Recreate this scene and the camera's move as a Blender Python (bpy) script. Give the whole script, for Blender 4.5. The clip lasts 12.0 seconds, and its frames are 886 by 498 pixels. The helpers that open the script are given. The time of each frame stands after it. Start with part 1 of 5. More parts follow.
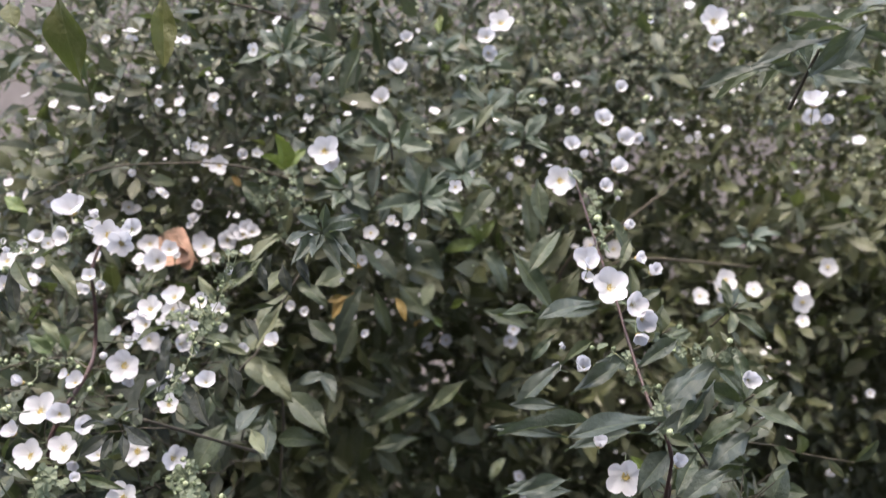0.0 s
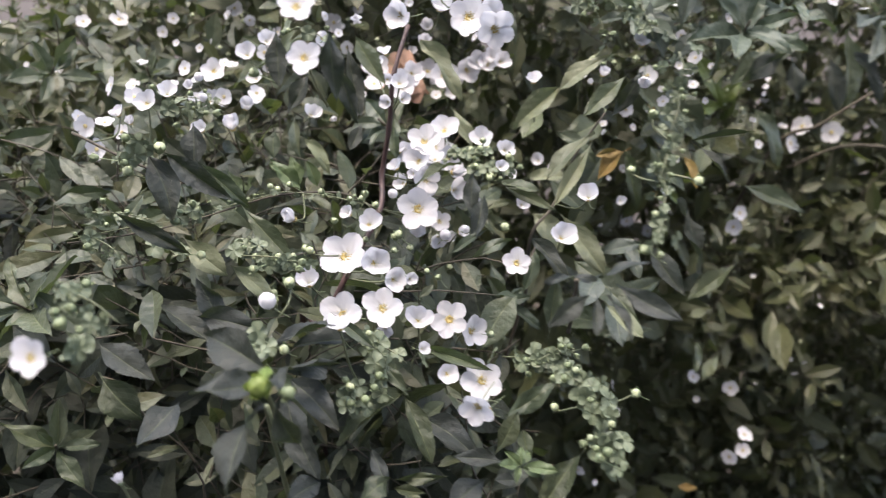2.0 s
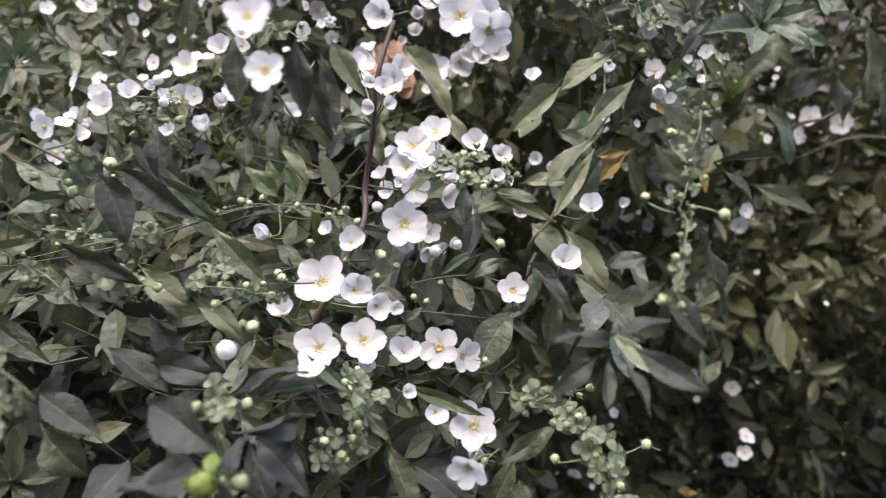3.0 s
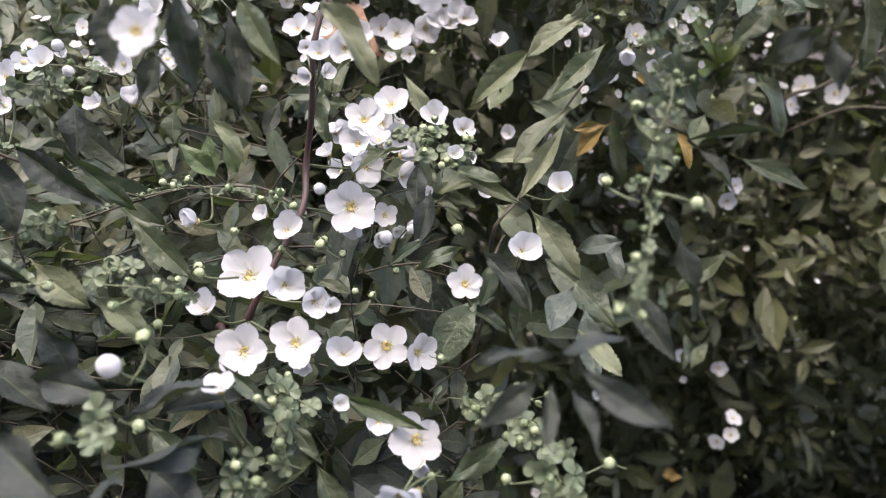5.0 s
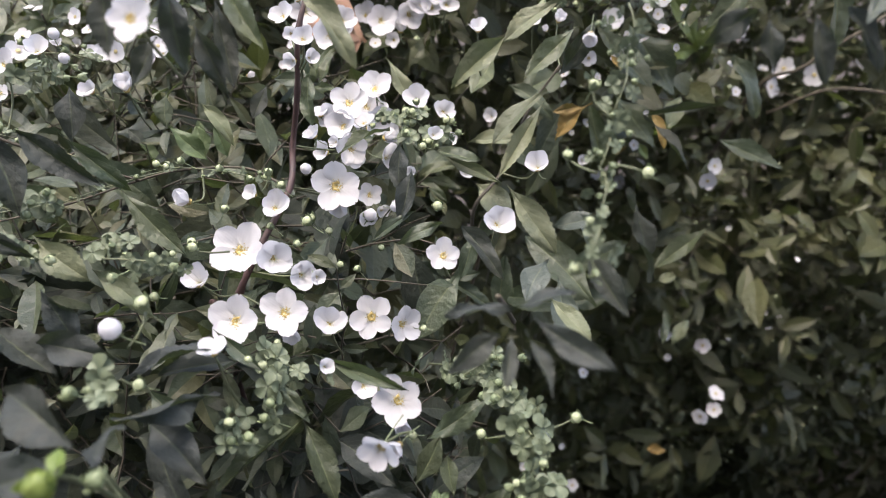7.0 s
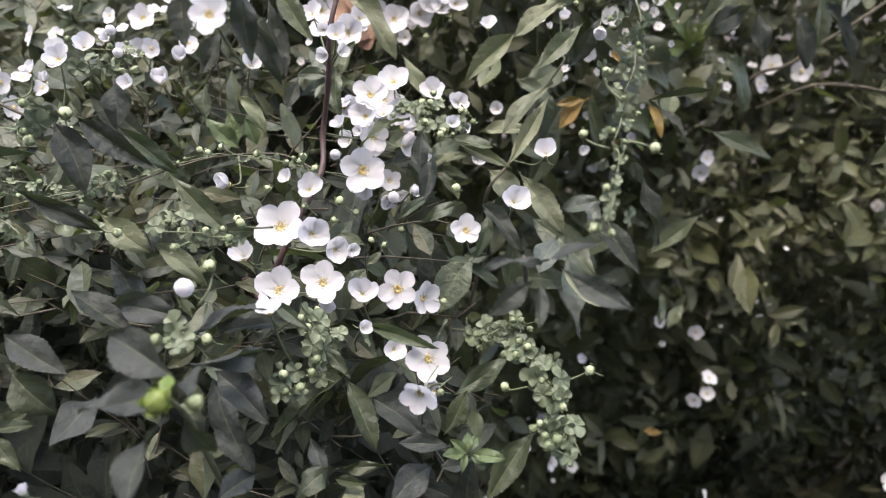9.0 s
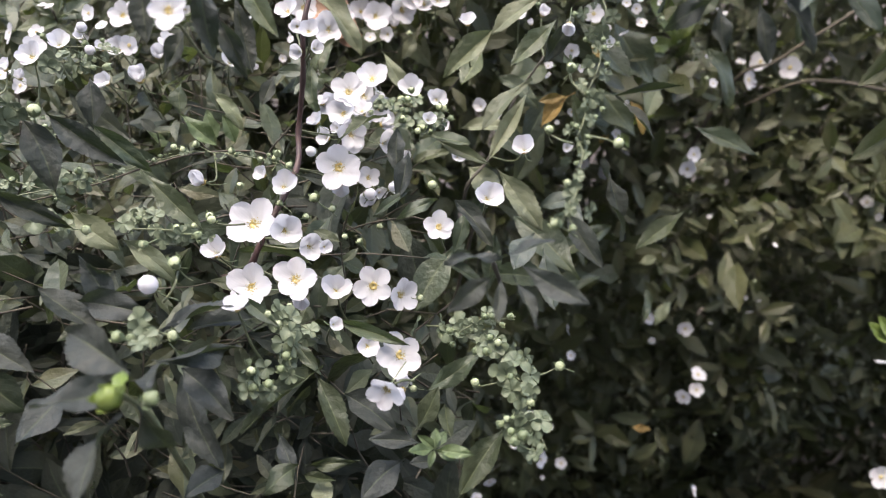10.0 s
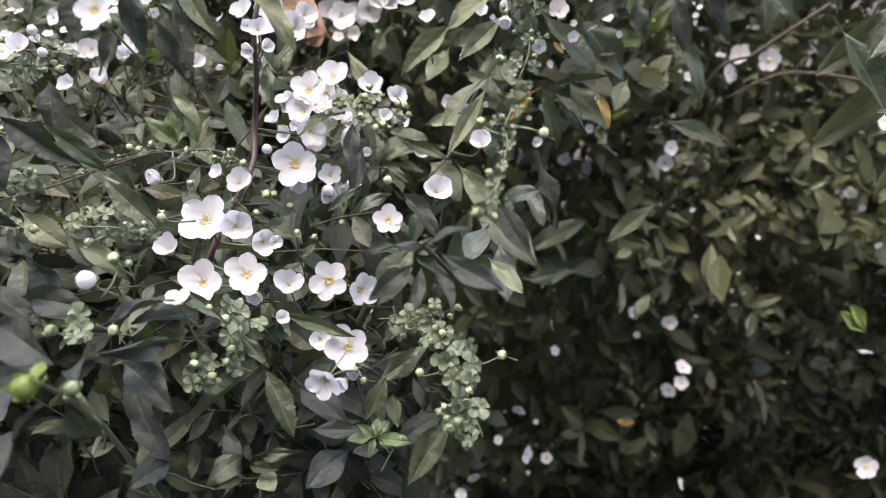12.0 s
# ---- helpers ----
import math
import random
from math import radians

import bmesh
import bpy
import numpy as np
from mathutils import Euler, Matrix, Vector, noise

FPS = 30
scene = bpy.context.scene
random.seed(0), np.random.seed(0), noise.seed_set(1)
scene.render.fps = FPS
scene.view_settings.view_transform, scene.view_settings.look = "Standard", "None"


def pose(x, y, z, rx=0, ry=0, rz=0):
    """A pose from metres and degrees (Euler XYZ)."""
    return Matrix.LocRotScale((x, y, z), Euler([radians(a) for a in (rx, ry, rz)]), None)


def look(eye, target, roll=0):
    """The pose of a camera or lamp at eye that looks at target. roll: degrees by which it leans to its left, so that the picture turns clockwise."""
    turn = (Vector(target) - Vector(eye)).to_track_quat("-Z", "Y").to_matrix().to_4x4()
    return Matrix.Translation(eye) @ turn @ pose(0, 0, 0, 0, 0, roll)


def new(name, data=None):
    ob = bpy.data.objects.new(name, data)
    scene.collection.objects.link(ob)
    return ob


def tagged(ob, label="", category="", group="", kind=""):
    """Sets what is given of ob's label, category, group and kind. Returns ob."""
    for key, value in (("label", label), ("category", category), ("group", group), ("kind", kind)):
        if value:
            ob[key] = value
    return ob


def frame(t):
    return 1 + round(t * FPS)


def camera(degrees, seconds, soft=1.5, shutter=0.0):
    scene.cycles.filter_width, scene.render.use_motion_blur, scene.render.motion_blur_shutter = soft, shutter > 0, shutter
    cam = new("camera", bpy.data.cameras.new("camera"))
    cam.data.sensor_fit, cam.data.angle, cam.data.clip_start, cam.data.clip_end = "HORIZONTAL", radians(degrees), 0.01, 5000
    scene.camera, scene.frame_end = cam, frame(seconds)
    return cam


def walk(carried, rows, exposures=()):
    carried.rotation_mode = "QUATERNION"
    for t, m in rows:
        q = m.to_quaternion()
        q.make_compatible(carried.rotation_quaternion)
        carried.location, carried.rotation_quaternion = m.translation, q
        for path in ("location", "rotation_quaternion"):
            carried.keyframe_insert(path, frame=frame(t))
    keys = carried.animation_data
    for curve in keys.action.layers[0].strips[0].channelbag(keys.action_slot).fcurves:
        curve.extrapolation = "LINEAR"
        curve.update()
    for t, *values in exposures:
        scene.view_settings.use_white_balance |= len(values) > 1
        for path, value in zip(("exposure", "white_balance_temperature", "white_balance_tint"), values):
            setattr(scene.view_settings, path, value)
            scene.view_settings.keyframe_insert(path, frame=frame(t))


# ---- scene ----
cam = camera(63.1, 12.0, soft=1.0, shutter=0.5)
cam.data.dof.use_dof = True
cam.data.dof.focus_distance = 0.205
cam.data.dof.aperture_fstop = 20.0
PATH = [
    (0, (0.035, 0.035, 1.126), (0.005, 1.977, 0.645), -0.8),
    (0.5, (0.029, 0.037, 1.111), (-0.01, 1.974, 0.616), -0.7),
    (1, (-0.005, 0.054, 1.096), (-0.054, 1.971, 0.529), 0.5),
    (1.5, (-0.056, 0.082, 1.085), (-0.13, 1.946, 0.363), 2.5),
    (2, (-0.092, 0.101, 1.084), (-0.177, 1.942, 0.306), 3.4),
    (2.5, (-0.097, 0.115, 1.086), (-0.179, 1.941, 0.275), 3.8),
    (3, (-0.092, 0.126, 1.087), (-0.16, 1.944, 0.256), 3.7),
    (3.5, (-0.085, 0.134, 1.088), (-0.151, 1.939, 0.228), 3.8),
    (5.5, (-0.081, 0.15, 1.081), (-0.121, 1.932, 0.174), 3.7),
    (6, (-0.082, 0.144, 1.083), (-0.12, 1.923, 0.169), 3.6),
    (6.5, (-0.082, 0.142, 1.083), (-0.109, 1.918, 0.163), 3.6),
    (7, (-0.077, 0.138, 1.084), (-0.102, 1.908, 0.154), 3.4),
    (9, (-0.085, 0.118, 1.086), (-0.086, 1.89, 0.159), 3.4),
    (9.5, (-0.082, 0.118, 1.086), (-0.082, 1.888, 0.154), 3.4),
    (10, (-0.078, 0.118, 1.086), (-0.074, 1.888, 0.154), 3.3),
    (10.5, (-0.073, 0.119, 1.085), (-0.069, 1.888, 0.151), 3.1),
    (11, (-0.069, 0.119, 1.086), (-0.069, 1.887, 0.152), 2.9),
    (11.5, (-0.066, 0.118, 1.085), (-0.064, 1.889, 0.154), 2.6),
    (12, (-0.063, 0.115, 1.086), (-0.067, 1.885, 0.155), 2.2),
]
EXPOSURES = [(0.0, 2.7, 6950, 12), (1.0, 2.84, 6950, 12), (2.5, 2.64, 6950, 12), (7.0, 2.62, 6950, 12), (9.0, 2.67, 6950, 12), (12.0, 2.71, 6950, 12)]
walk(cam, [(t, look(eye, target, roll)) for t, eye, target, roll in PATH], EXPOSURES)

# ---- light: an overcast sky with a weak, very wide sun ----
world = bpy.data.worlds.new("overcast_sky")
scene.world = world
world.use_nodes = True
wn = world.node_tree.nodes
sky = wn.new("ShaderNodeTexSky")
sky.sky_type = "NISHITA"
sky.sun_disc = False
sky.sun_elevation = radians(75)
sky.sun_rotation = radians(210)
sky.dust_density = 4.0
wn["Background"].inputs["Strength"].default_value = 0.15
world.node_tree.links.new(sky.outputs["Color"], wn["Background"].inputs["Color"])
sun_data = bpy.data.lights.new("sun", "SUN")
sun_data.energy, sun_data.angle, sun_data.color = 1.4, radians(50), (1.0, 0.98, 0.96)
sun = new("sun", sun_data)
sun.matrix_world = look((-0.5, 0.0, 3.4), (0.0, 0.4, 0.9))


# ---- materials ----
def material(name):
    m = bpy.data.materials.new(name)
    m.use_nodes = True
    return m, m.node_tree.nodes, m.node_tree.links, m.node_tree.nodes["Principled BSDF"]


def noise_tex(nodes, links, scale, detail=4.0, coords=None):
    n = nodes.new("ShaderNodeTexNoise")
    n.inputs["Scale"].default_value = scale
    n.inputs["Detail"].default_value = detail
    if coords is not None:
        links.new(coords, n.inputs["Vector"])
    return n.outputs["Fac"]


def ramp(nodes, links, fac, stops):
    r = nodes.new("ShaderNodeValToRGB")
    e = r.color_ramp.elements
    while len(e) < len(stops):
        e.new(0.5)
    for el, (p, c) in zip(e, stops):
        el.position, el.color = p, (*c, 1)
    links.new(fac, r.inputs["Fac"])
    return r.outputs["Color"]


def calc(nodes, links, op, a, b=0.0, c=0.0):
    n = nodes.new("ShaderNodeMath")
    n.operation = op
    for sock, v in zip(n.inputs, (a, b, c)):
        if isinstance(v, (int, float)):
            sock.default_value = v
        else:
            links.new(v, sock)
    return n.outputs[0]


def blend(nodes, links, fac, a, b, mode="MIX"):
    n = nodes.new("ShaderNodeMix")
    n.data_type, n.blend_type = "RGBA", mode
    for sock, v in ((n.inputs[0], fac), (n.inputs[6], a), (n.inputs[7], b)):
        if isinstance(v, (int, float)):
            sock.default_value = v
        elif isinstance(v, tuple):
            sock.default_value = (*v, 1)
        else:
            links.new(v, sock)
    return n.outputs[2]


def bump(nodes, links, bsdf, height, strength, distance):
    n = nodes.new("ShaderNodeBump")
    n.inputs["Strength"].default_value, n.inputs["Distance"].default_value = strength, distance
    links.new(height, n.inputs["Height"])
    links.new(n.outputs[0], bsdf.inputs["Normal"])


def see_through(nodes, links, bsdf, colour, share):
    """Lets part of the light pass through a thin blade."""
    t = nodes.new("ShaderNodeBsdfTranslucent")
    mix = nodes.new("ShaderNodeMixShader")
    mix.inputs[0].default_value = share
    if isinstance(colour, tuple):
        t.inputs["Color"].default_value = (*colour, 1)
    else:
        links.new(colour, t.inputs["Color"])
    links.new(bsdf.outputs[0], mix.inputs[1])
    links.new(t.outputs[0], mix.inputs[2])
    links.new(mix.outputs[0], nodes["Material Output"].inputs["Surface"])


def leaf_material(name, tones, rough=0.45, per_island=False, share=0.22, vein=0.26, wear=1.0, gloss=0.42):
    m, nodes, links, b = material(name)
    if per_island:
        rnd = nodes.new("ShaderNodeNewGeometry").outputs["Random Per Island"]
    else:
        rnd = nodes.new("ShaderNodeObjectInfo").outputs["Random"]
    uv = nodes.new("ShaderNodeUVMap").outputs[0]
    sep = nodes.new("ShaderNodeSeparateXYZ")
    links.new(uv, sep.inputs[0])
    across = calc(nodes, links, "ABSOLUTE", calc(nodes, links, "SUBTRACT", sep.outputs[0], 0.5))
    base = ramp(nodes, links, rnd, [(i / (len(tones) - 1), c) for i, c in enumerate(tones)])
    # mottling and small pale specks
    pos = nodes.new("ShaderNodeNewGeometry").outputs["Position"]
    mott = noise_tex(nodes, links, 160.0, 5.0, pos)
    base = blend(nodes, links, calc(nodes, links, "MULTIPLY", mott, 0.45 * wear), base, (0.055, 0.062, 0.025), "MIX")
    patch = noise_tex(nodes, links, 55.0, 6.0, pos)
    worn = calc(nodes, links, "MULTIPLY", calc(nodes, links, "SUBTRACT", patch, 0.45), 1.6 * wear)
    worn = calc(nodes, links, "MAXIMUM", worn, 0.0)
    base = blend(nodes, links, worn, base, (0.088, 0.084, 0.046))
    fine = noise_tex(nodes, links, 900.0, 3.0, pos)
    speck = calc(nodes, links, "GREATER_THAN", fine, 0.73)
    base = blend(nodes, links, calc(nodes, links, "MULTIPLY", speck, 0.22 * wear), base, (0.25, 0.24, 0.2))
    # midrib and side veins
    rib = calc(nodes, links, "LESS_THAN", across, 0.028)
    run = calc(nodes, links, "SUBTRACT", calc(nodes, links, "MULTIPLY_ADD", mott, 3.0, calc(nodes, links, "MULTIPLY", sep.outputs[1], 50.0)), calc(nodes, links, "MULTIPLY", across, 40.0))
    side = calc(nodes, links, "GREATER_THAN", calc(nodes, links, "SINE", run), 0.93)
    vv = calc(nodes, links, "MAXIMUM", rib, calc(nodes, links, "MULTIPLY", side, 0.3))
    col = blend(nodes, links, calc(nodes, links, "MULTIPLY", vv, vein), base, (0.22, 0.25, 0.13))
    links.new(col, b.inputs["Base Color"])
    links.new(calc(nodes, links, "MULTIPLY_ADD", mott, 0.25, rough - 0.1), b.inputs["Roughness"])
    b.inputs["Specular IOR Level"].default_value = gloss
    h = calc(nodes, links, "SUBTRACT", calc(nodes, links, "MULTIPLY", mott, 0.5), calc(nodes, links, "MULTIPLY", vv, 0.8))
    h = calc(nodes, links, "MULTIPLY_ADD", noise_tex(nodes, links, 330.0, 4.0, pos), 1.1, h)
    bump(nodes, links, b, h, 0.8, 0.0011)
    see_through(nodes, links, b, blend(nodes, links, 0.5, col, (0.12, 0.17, 0.03)), share)
    return m


GREENS = [(0.028, 0.042, 0.028), (0.048, 0.063, 0.035), (0.034, 0.05, 0.038), (0.06, 0.072, 0.038), (0.044, 0.06, 0.042), (0.075, 0.09, 0.05)]
M_LEAF = leaf_material("leaf_green", GREENS, wear=0.35)
M_MASS = leaf_material("leaf_green_mass", [(0.0198, 0.0306, 0.0198), (0.0324, 0.0450, 0.0252), (0.0243, 0.0369, 0.0279), (0.0522, 0.0630, 0.0333), (0.0360, 0.0495, 0.0369), (0.0684, 0.0792, 0.0450), (0.0450, 0.0486, 0.0216), (0.0594, 0.0576, 0.0270)], per_island=True, vein=0.12, wear=0.4)
M_DARK = leaf_material("leaf_dark_bluish", [(0.017, 0.02, 0.019), (0.026, 0.03, 0.03), (0.021, 0.026, 0.029), (0.031, 0.035, 0.036)], rough=0.54, share=0.12, vein=0.12, wear=0.25, gloss=0.18)
# mass green of the lower leaves, darkened in place of shade
M_LOW_SHADE = leaf_material("leaf_low_shade_mass", [(0.014, 0.019, 0.017), (0.022, 0.028, 0.024), (0.018, 0.024, 0.022), (0.03, 0.036, 0.03), (0.026, 0.03, 0.02)], rough=0.5, per_island=True, share=0.12, vein=0.1, wear=0.3, gloss=0.2)
# brown-green for the undergrowth, kept dark to stand for shade
M_UNDER_SHADE = leaf_material("leaf_under_shade_mass", [(0.016, 0.019, 0.009), (0.024, 0.027, 0.012), (0.03, 0.027, 0.013), (0.02, 0.024, 0.012)], rough=0.6, per_island=True, share=0.12, vein=0.08, wear=0.3, gloss=0.15)
# darker version of the leaf green, shade put into the colour
M_SHADE = leaf_material("leaf_shade_green", [(0.018, 0.026, 0.014), (0.03, 0.038, 0.02), (0.024, 0.032, 0.019)], rough=0.48, share=0.15, vein=0.2, wear=0.3, gloss=0.28)
M_TEAL = leaf_material("leaf_teal", [(0.048, 0.068, 0.05), (0.066, 0.088, 0.066), (0.056, 0.076, 0.06)], vein=0.14, wear=0.3)
M_SAGE = leaf_material("leaf_sage", [(0.034, 0.046, 0.04), (0.05, 0.064, 0.056), (0.042, 0.055, 0.05)], rough=0.5, vein=0.14, wear=0.3)
M_PALE = leaf_material("leaf_pale", [(0.1, 0.115, 0.07), (0.14, 0.15, 0.095), (0.12, 0.14, 0.075)], rough=0.5, vein=0.12, wear=0.4)
M_BACK = leaf_material("leaf_olive_mass", [(0.0408, 0.0499, 0.0222), (0.0518, 0.0604, 0.0251), (0.0468, 0.0562, 0.0274), (0.0659, 0.0732, 0.0321), (0.0588, 0.0604, 0.0263), (0.0749, 0.0817, 0.0369)], rough=0.42, per_island=True, vein=0.12, wear=0.5)
M_YOUNG = leaf_material("leaf_young", [(0.13, 0.21, 0.03), (0.19, 0.26, 0.045)], rough=0.45, share=0.3, vein=0.2)
M_LIME = leaf_material("leaf_lime", [(0.1, 0.15, 0.026), (0.14, 0.19, 0.035)], rough=0.45, share=0.3, vein=0.2)
M_FRESH = leaf_material("leaf_fresh", [(0.065, 0.095, 0.042), (0.09, 0.125, 0.055)], vein=0.2, wear=0.3)
M_OLIVE = leaf_material("leaf_olive", [(0.05, 0.056, 0.014), (0.07, 0.075, 0.02)], rough=0.55, share=0.3, vein=0.1, wear=0.4, gloss=0.25)
M_KHAKI = leaf_material("leaf_grey_olive", [(0.06, 0.062, 0.036), (0.078, 0.08, 0.052), (0.068, 0.072, 0.046)], rough=0.55, share=0.2, vein=0.14, wear=0.6, gloss=0.25)
M_DRY = leaf_material("leaf_dry", [(0.2, 0.11, 0.028), (0.28, 0.18, 0.045)], rough=0.6, share=0.2)
M_RUST = leaf_material("leaf_rust", [(0.4, 0.2, 0.14), (0.46, 0.27, 0.2)], rough=0.65, share=0.15)


def petal_material():
    m, nodes, links, b = material("petal_white")
    uv = nodes.new("ShaderNodeUVMap").outputs[0]
    sep = nodes.new("ShaderNodeSeparateXYZ")
    links.new(uv, sep.inputs[0])
    pos = nodes.new("ShaderNodeNewGeometry").outputs["Position"]
    tone = ramp(nodes, links, sep.outputs[1], [(0.0, (0.38, 0.4, 0.24)), (0.16, (0.465, 0.465, 0.475)), (1.0, (0.495, 0.49, 0.52))])
    mott = noise_tex(nodes, links, 500.0, 3.0, pos)
    col = blend(nodes, links, calc(nodes, links, "MULTIPLY", mott, 0.3), tone, (0.515, 0.495, 0.535))
    links.new(col, b.inputs["Base Color"])
    b.inputs["Roughness"].default_value = 0.6
    b.inputs["Specular IOR Level"].default_value = 0.25
    lines = calc(nodes, links, "SINE", calc(nodes, links, "MULTIPLY", sep.outputs[0], 60.0))
    bump(nodes, links, b, lines, 0.05, 0.0002)
    see_through(nodes, links, b, (0.82, 0.81, 0.83), 0.34)
    return m


def plain_material(name, a, c, scale, rough, depth=0.0005, share=0.0):
    m, nodes, links, b = material(name)
    pos = nodes.new("ShaderNodeNewGeometry").outputs["Position"]
    n1 = noise_tex(nodes, links, scale, 6.0, pos)
    n2 = noise_tex(nodes, links, scale * 7.0, 3.0, pos)
    mixed = calc(nodes, links, "MULTIPLY_ADD", n2, 0.4, calc(nodes, links, "MULTIPLY", n1, 0.7))
    col = ramp(nodes, links, mixed, [(0.25, a), (0.75, c)])
    links.new(col, b.inputs["Base Color"])
    b.inputs["Roughness"].default_value = rough
    bump(nodes, links, b, mixed, 0.5, depth)
    if share:
        see_through(nodes, links, b, col, share)
    return m


M_PETAL = petal_material()
M_STAMEN = plain_material("stamen_yellow", (0.3, 0.24, 0.11), (0.46, 0.39, 0.21), 900.0, 0.7)
M_DISC = plain_material("disc_olive_yellow", (0.24, 0.17, 0.045), (0.42, 0.32, 0.11), 1200.0, 0.6)
M_BUD = plain_material("bud_green", (0.085, 0.115, 0.055), (0.185, 0.22, 0.12), 400.0, 0.55, share=0.1)
M_BRACT = plain_material("bract_grey_green", (0.06, 0.08, 0.047), (0.125, 0.15, 0.09), 350.0, 0.6, share=0.15)
M_BUDTIP = plain_material("bud_cream", (0.2, 0.245, 0.125), (0.4, 0.43, 0.28), 500.0, 0.6, share=0.15)
M_STALK = plain_material("stalk_green", (0.045, 0.058, 0.028), (0.1, 0.11, 0.055), 300.0, 0.6)
M_RED = plain_material("bark_red_brown", (0.016, 0.008, 0.007), (0.05, 0.019, 0.016), 260.0, 0.6)
M_BARK = plain_material("bark_dark", (0.018, 0.015, 0.01), (0.06, 0.05, 0.033), 180.0, 0.8)
M_SOIL = plain_material("soil_dark", (0.012, 0.01, 0.007), (0.04, 0.032, 0.024), 14.0, 0.95, 0.01)
M_WALL = plain_material("plaster_pinkish", (0.11, 0.1, 0.1), (0.185, 0.168, 0.168), 5.0, 0.9, 0.004)
M_FILL_WALL = plain_material("fill_wall_grey", (0.3, 0.295, 0.285), (0.4, 0.395, 0.385), 5.0, 0.9, 0.004)
M_PAVE = plain_material("pavement_grey", (0.2, 0.18, 0.18), (0.34, 0.31, 0.31), 9.0, 0.9, 0.003)


# ---- meshes ----
def grid_mesh(name, pts, uvs, rows, cols, mats, smooth=True):
    faces = [(i * cols + j, i * cols + j + 1, (i + 1) * cols + j + 1, (i + 1) * cols + j) for i in range(rows - 1) for j in range(cols - 1)]
    me = bpy.data.meshes.new(name)
    me.from_pydata([tuple(p) for p in pts], [], faces)
    layer = me.uv_layers.new(name="UVMap")
    index = np.array([l.vertex_index for l in me.loops])
    layer.data.foreach_set("uv", np.array(uvs, dtype=np.float32)[index].ravel())
    for m in mats:
        me.materials.append(m)
    me.polygons.foreach_set("use_smooth", [smooth] * len(me.polygons))
    return me


def crease(me, middle):
    """Marks the edges between middle vertices as sharp, so that the midrib folds crisply."""
    ends = np.empty(2 * len(me.edges), dtype=np.int32)
    me.edges.foreach_get("vertices", ends)
    flag = np.asarray(middle)[ends.reshape(-1, 2)].all(axis=1)
    me.attributes.new("sharp_edge", "BOOLEAN", "EDGE").data.foreach_set("value", flag)


def blade(rows, cols, seed, teeth=0, droop=0.2, fold=0.25, wave=0.03, peak=0.5, tip=1.35):
    """A leaf blade of length 1 along +y and width 1, folded along its midrib."""
    rng = random.Random(seed)
    pts, uvs = [], []
    ph, sway, rag = rng.uniform(0, 6), rng.uniform(-0.1, 0.1), rng.uniform(0, 50)
    cockle = rng.uniform(0.01, 0.022)
    for i in range(rows):
        v = i / (rows - 1)
        w = (math.sin(math.pi * v ** (math.log(0.5) / math.log(peak))) ** (1.45 if v < peak else 0.82)) * 0.5 if 0 < v < 1 else 0.0
        w *= 1.0 - 0.25 * max(0.0, v - 0.6) * tip
        w = max(w, 0.018 if v < 0.5 else 0.004)
        for j in range(cols):
            u = 2 * j / (cols - 1) - 1
            edge = abs(u) == 1
            cut = 0.0
            if teeth and edge and 0.45 < v < 0.97:
                cut = rng.uniform(0.03, 0.085) if i % 2 else -0.015
            x = u * w * (1 - cut) * (1 + 0.12 * noise.noise(Vector((4.0 * v, 3.0 * (u > 0), rag))))
            z = -droop * v * v + fold * abs(x) + wave * math.sin(9 * v + ph + 2 * u) * abs(u) + cockle * noise.noise(Vector((5 * u * 0.4, 9 * v, rag)))
            pts.append((x + sway * math.sin(math.pi * v), v - (0.015 if cut > 0 else 0), z))
            uvs.append((0.5 + 0.5 * u, v))
    return pts, uvs


def leaf_mesh(name, seed, mat, **kw):
    rows, cols = kw.pop("rows", 29), kw.pop("cols", 7)
    pts, uvs = blade(rows, cols, seed, **kw)
    me = grid_mesh(name, pts, uvs, rows, cols, [mat])
    crease(me, [i % cols == cols // 2 for i in range(len(pts))])
    return me


LEAF_KINDS = [dict(teeth=1, droop=0.18, fold=0.14, peak=0.56), dict(teeth=1, droop=0.3, fold=0.20, wave=0.05, peak=0.6), dict(teeth=0, droop=0.1, fold=0.12, peak=0.54),
              dict(teeth=1, droop=-0.1, fold=0.18, peak=0.56), dict(teeth=0, droop=0.38, fold=0.10, wave=0.06), dict(teeth=1, droop=0.05, fold=0.26, peak=0.46),
              dict(teeth=1, droop=0.22, fold=0.07, wave=0.08), dict(teeth=0, droop=0.15, fold=0.20, wave=0.07, peak=0.42)]
LEAF_MESHES = {m.name: [leaf_mesh("leaf", i, m, **k) for i, k in enumerate(LEAF_KINDS)] for m in (M_LEAF, M_SHADE, M_SAGE, M_OLIVE, M_KHAKI, M_TEAL, M_DARK, M_PALE, M_YOUNG, M_LIME, M_FRESH, M_DRY, M_RUST)}


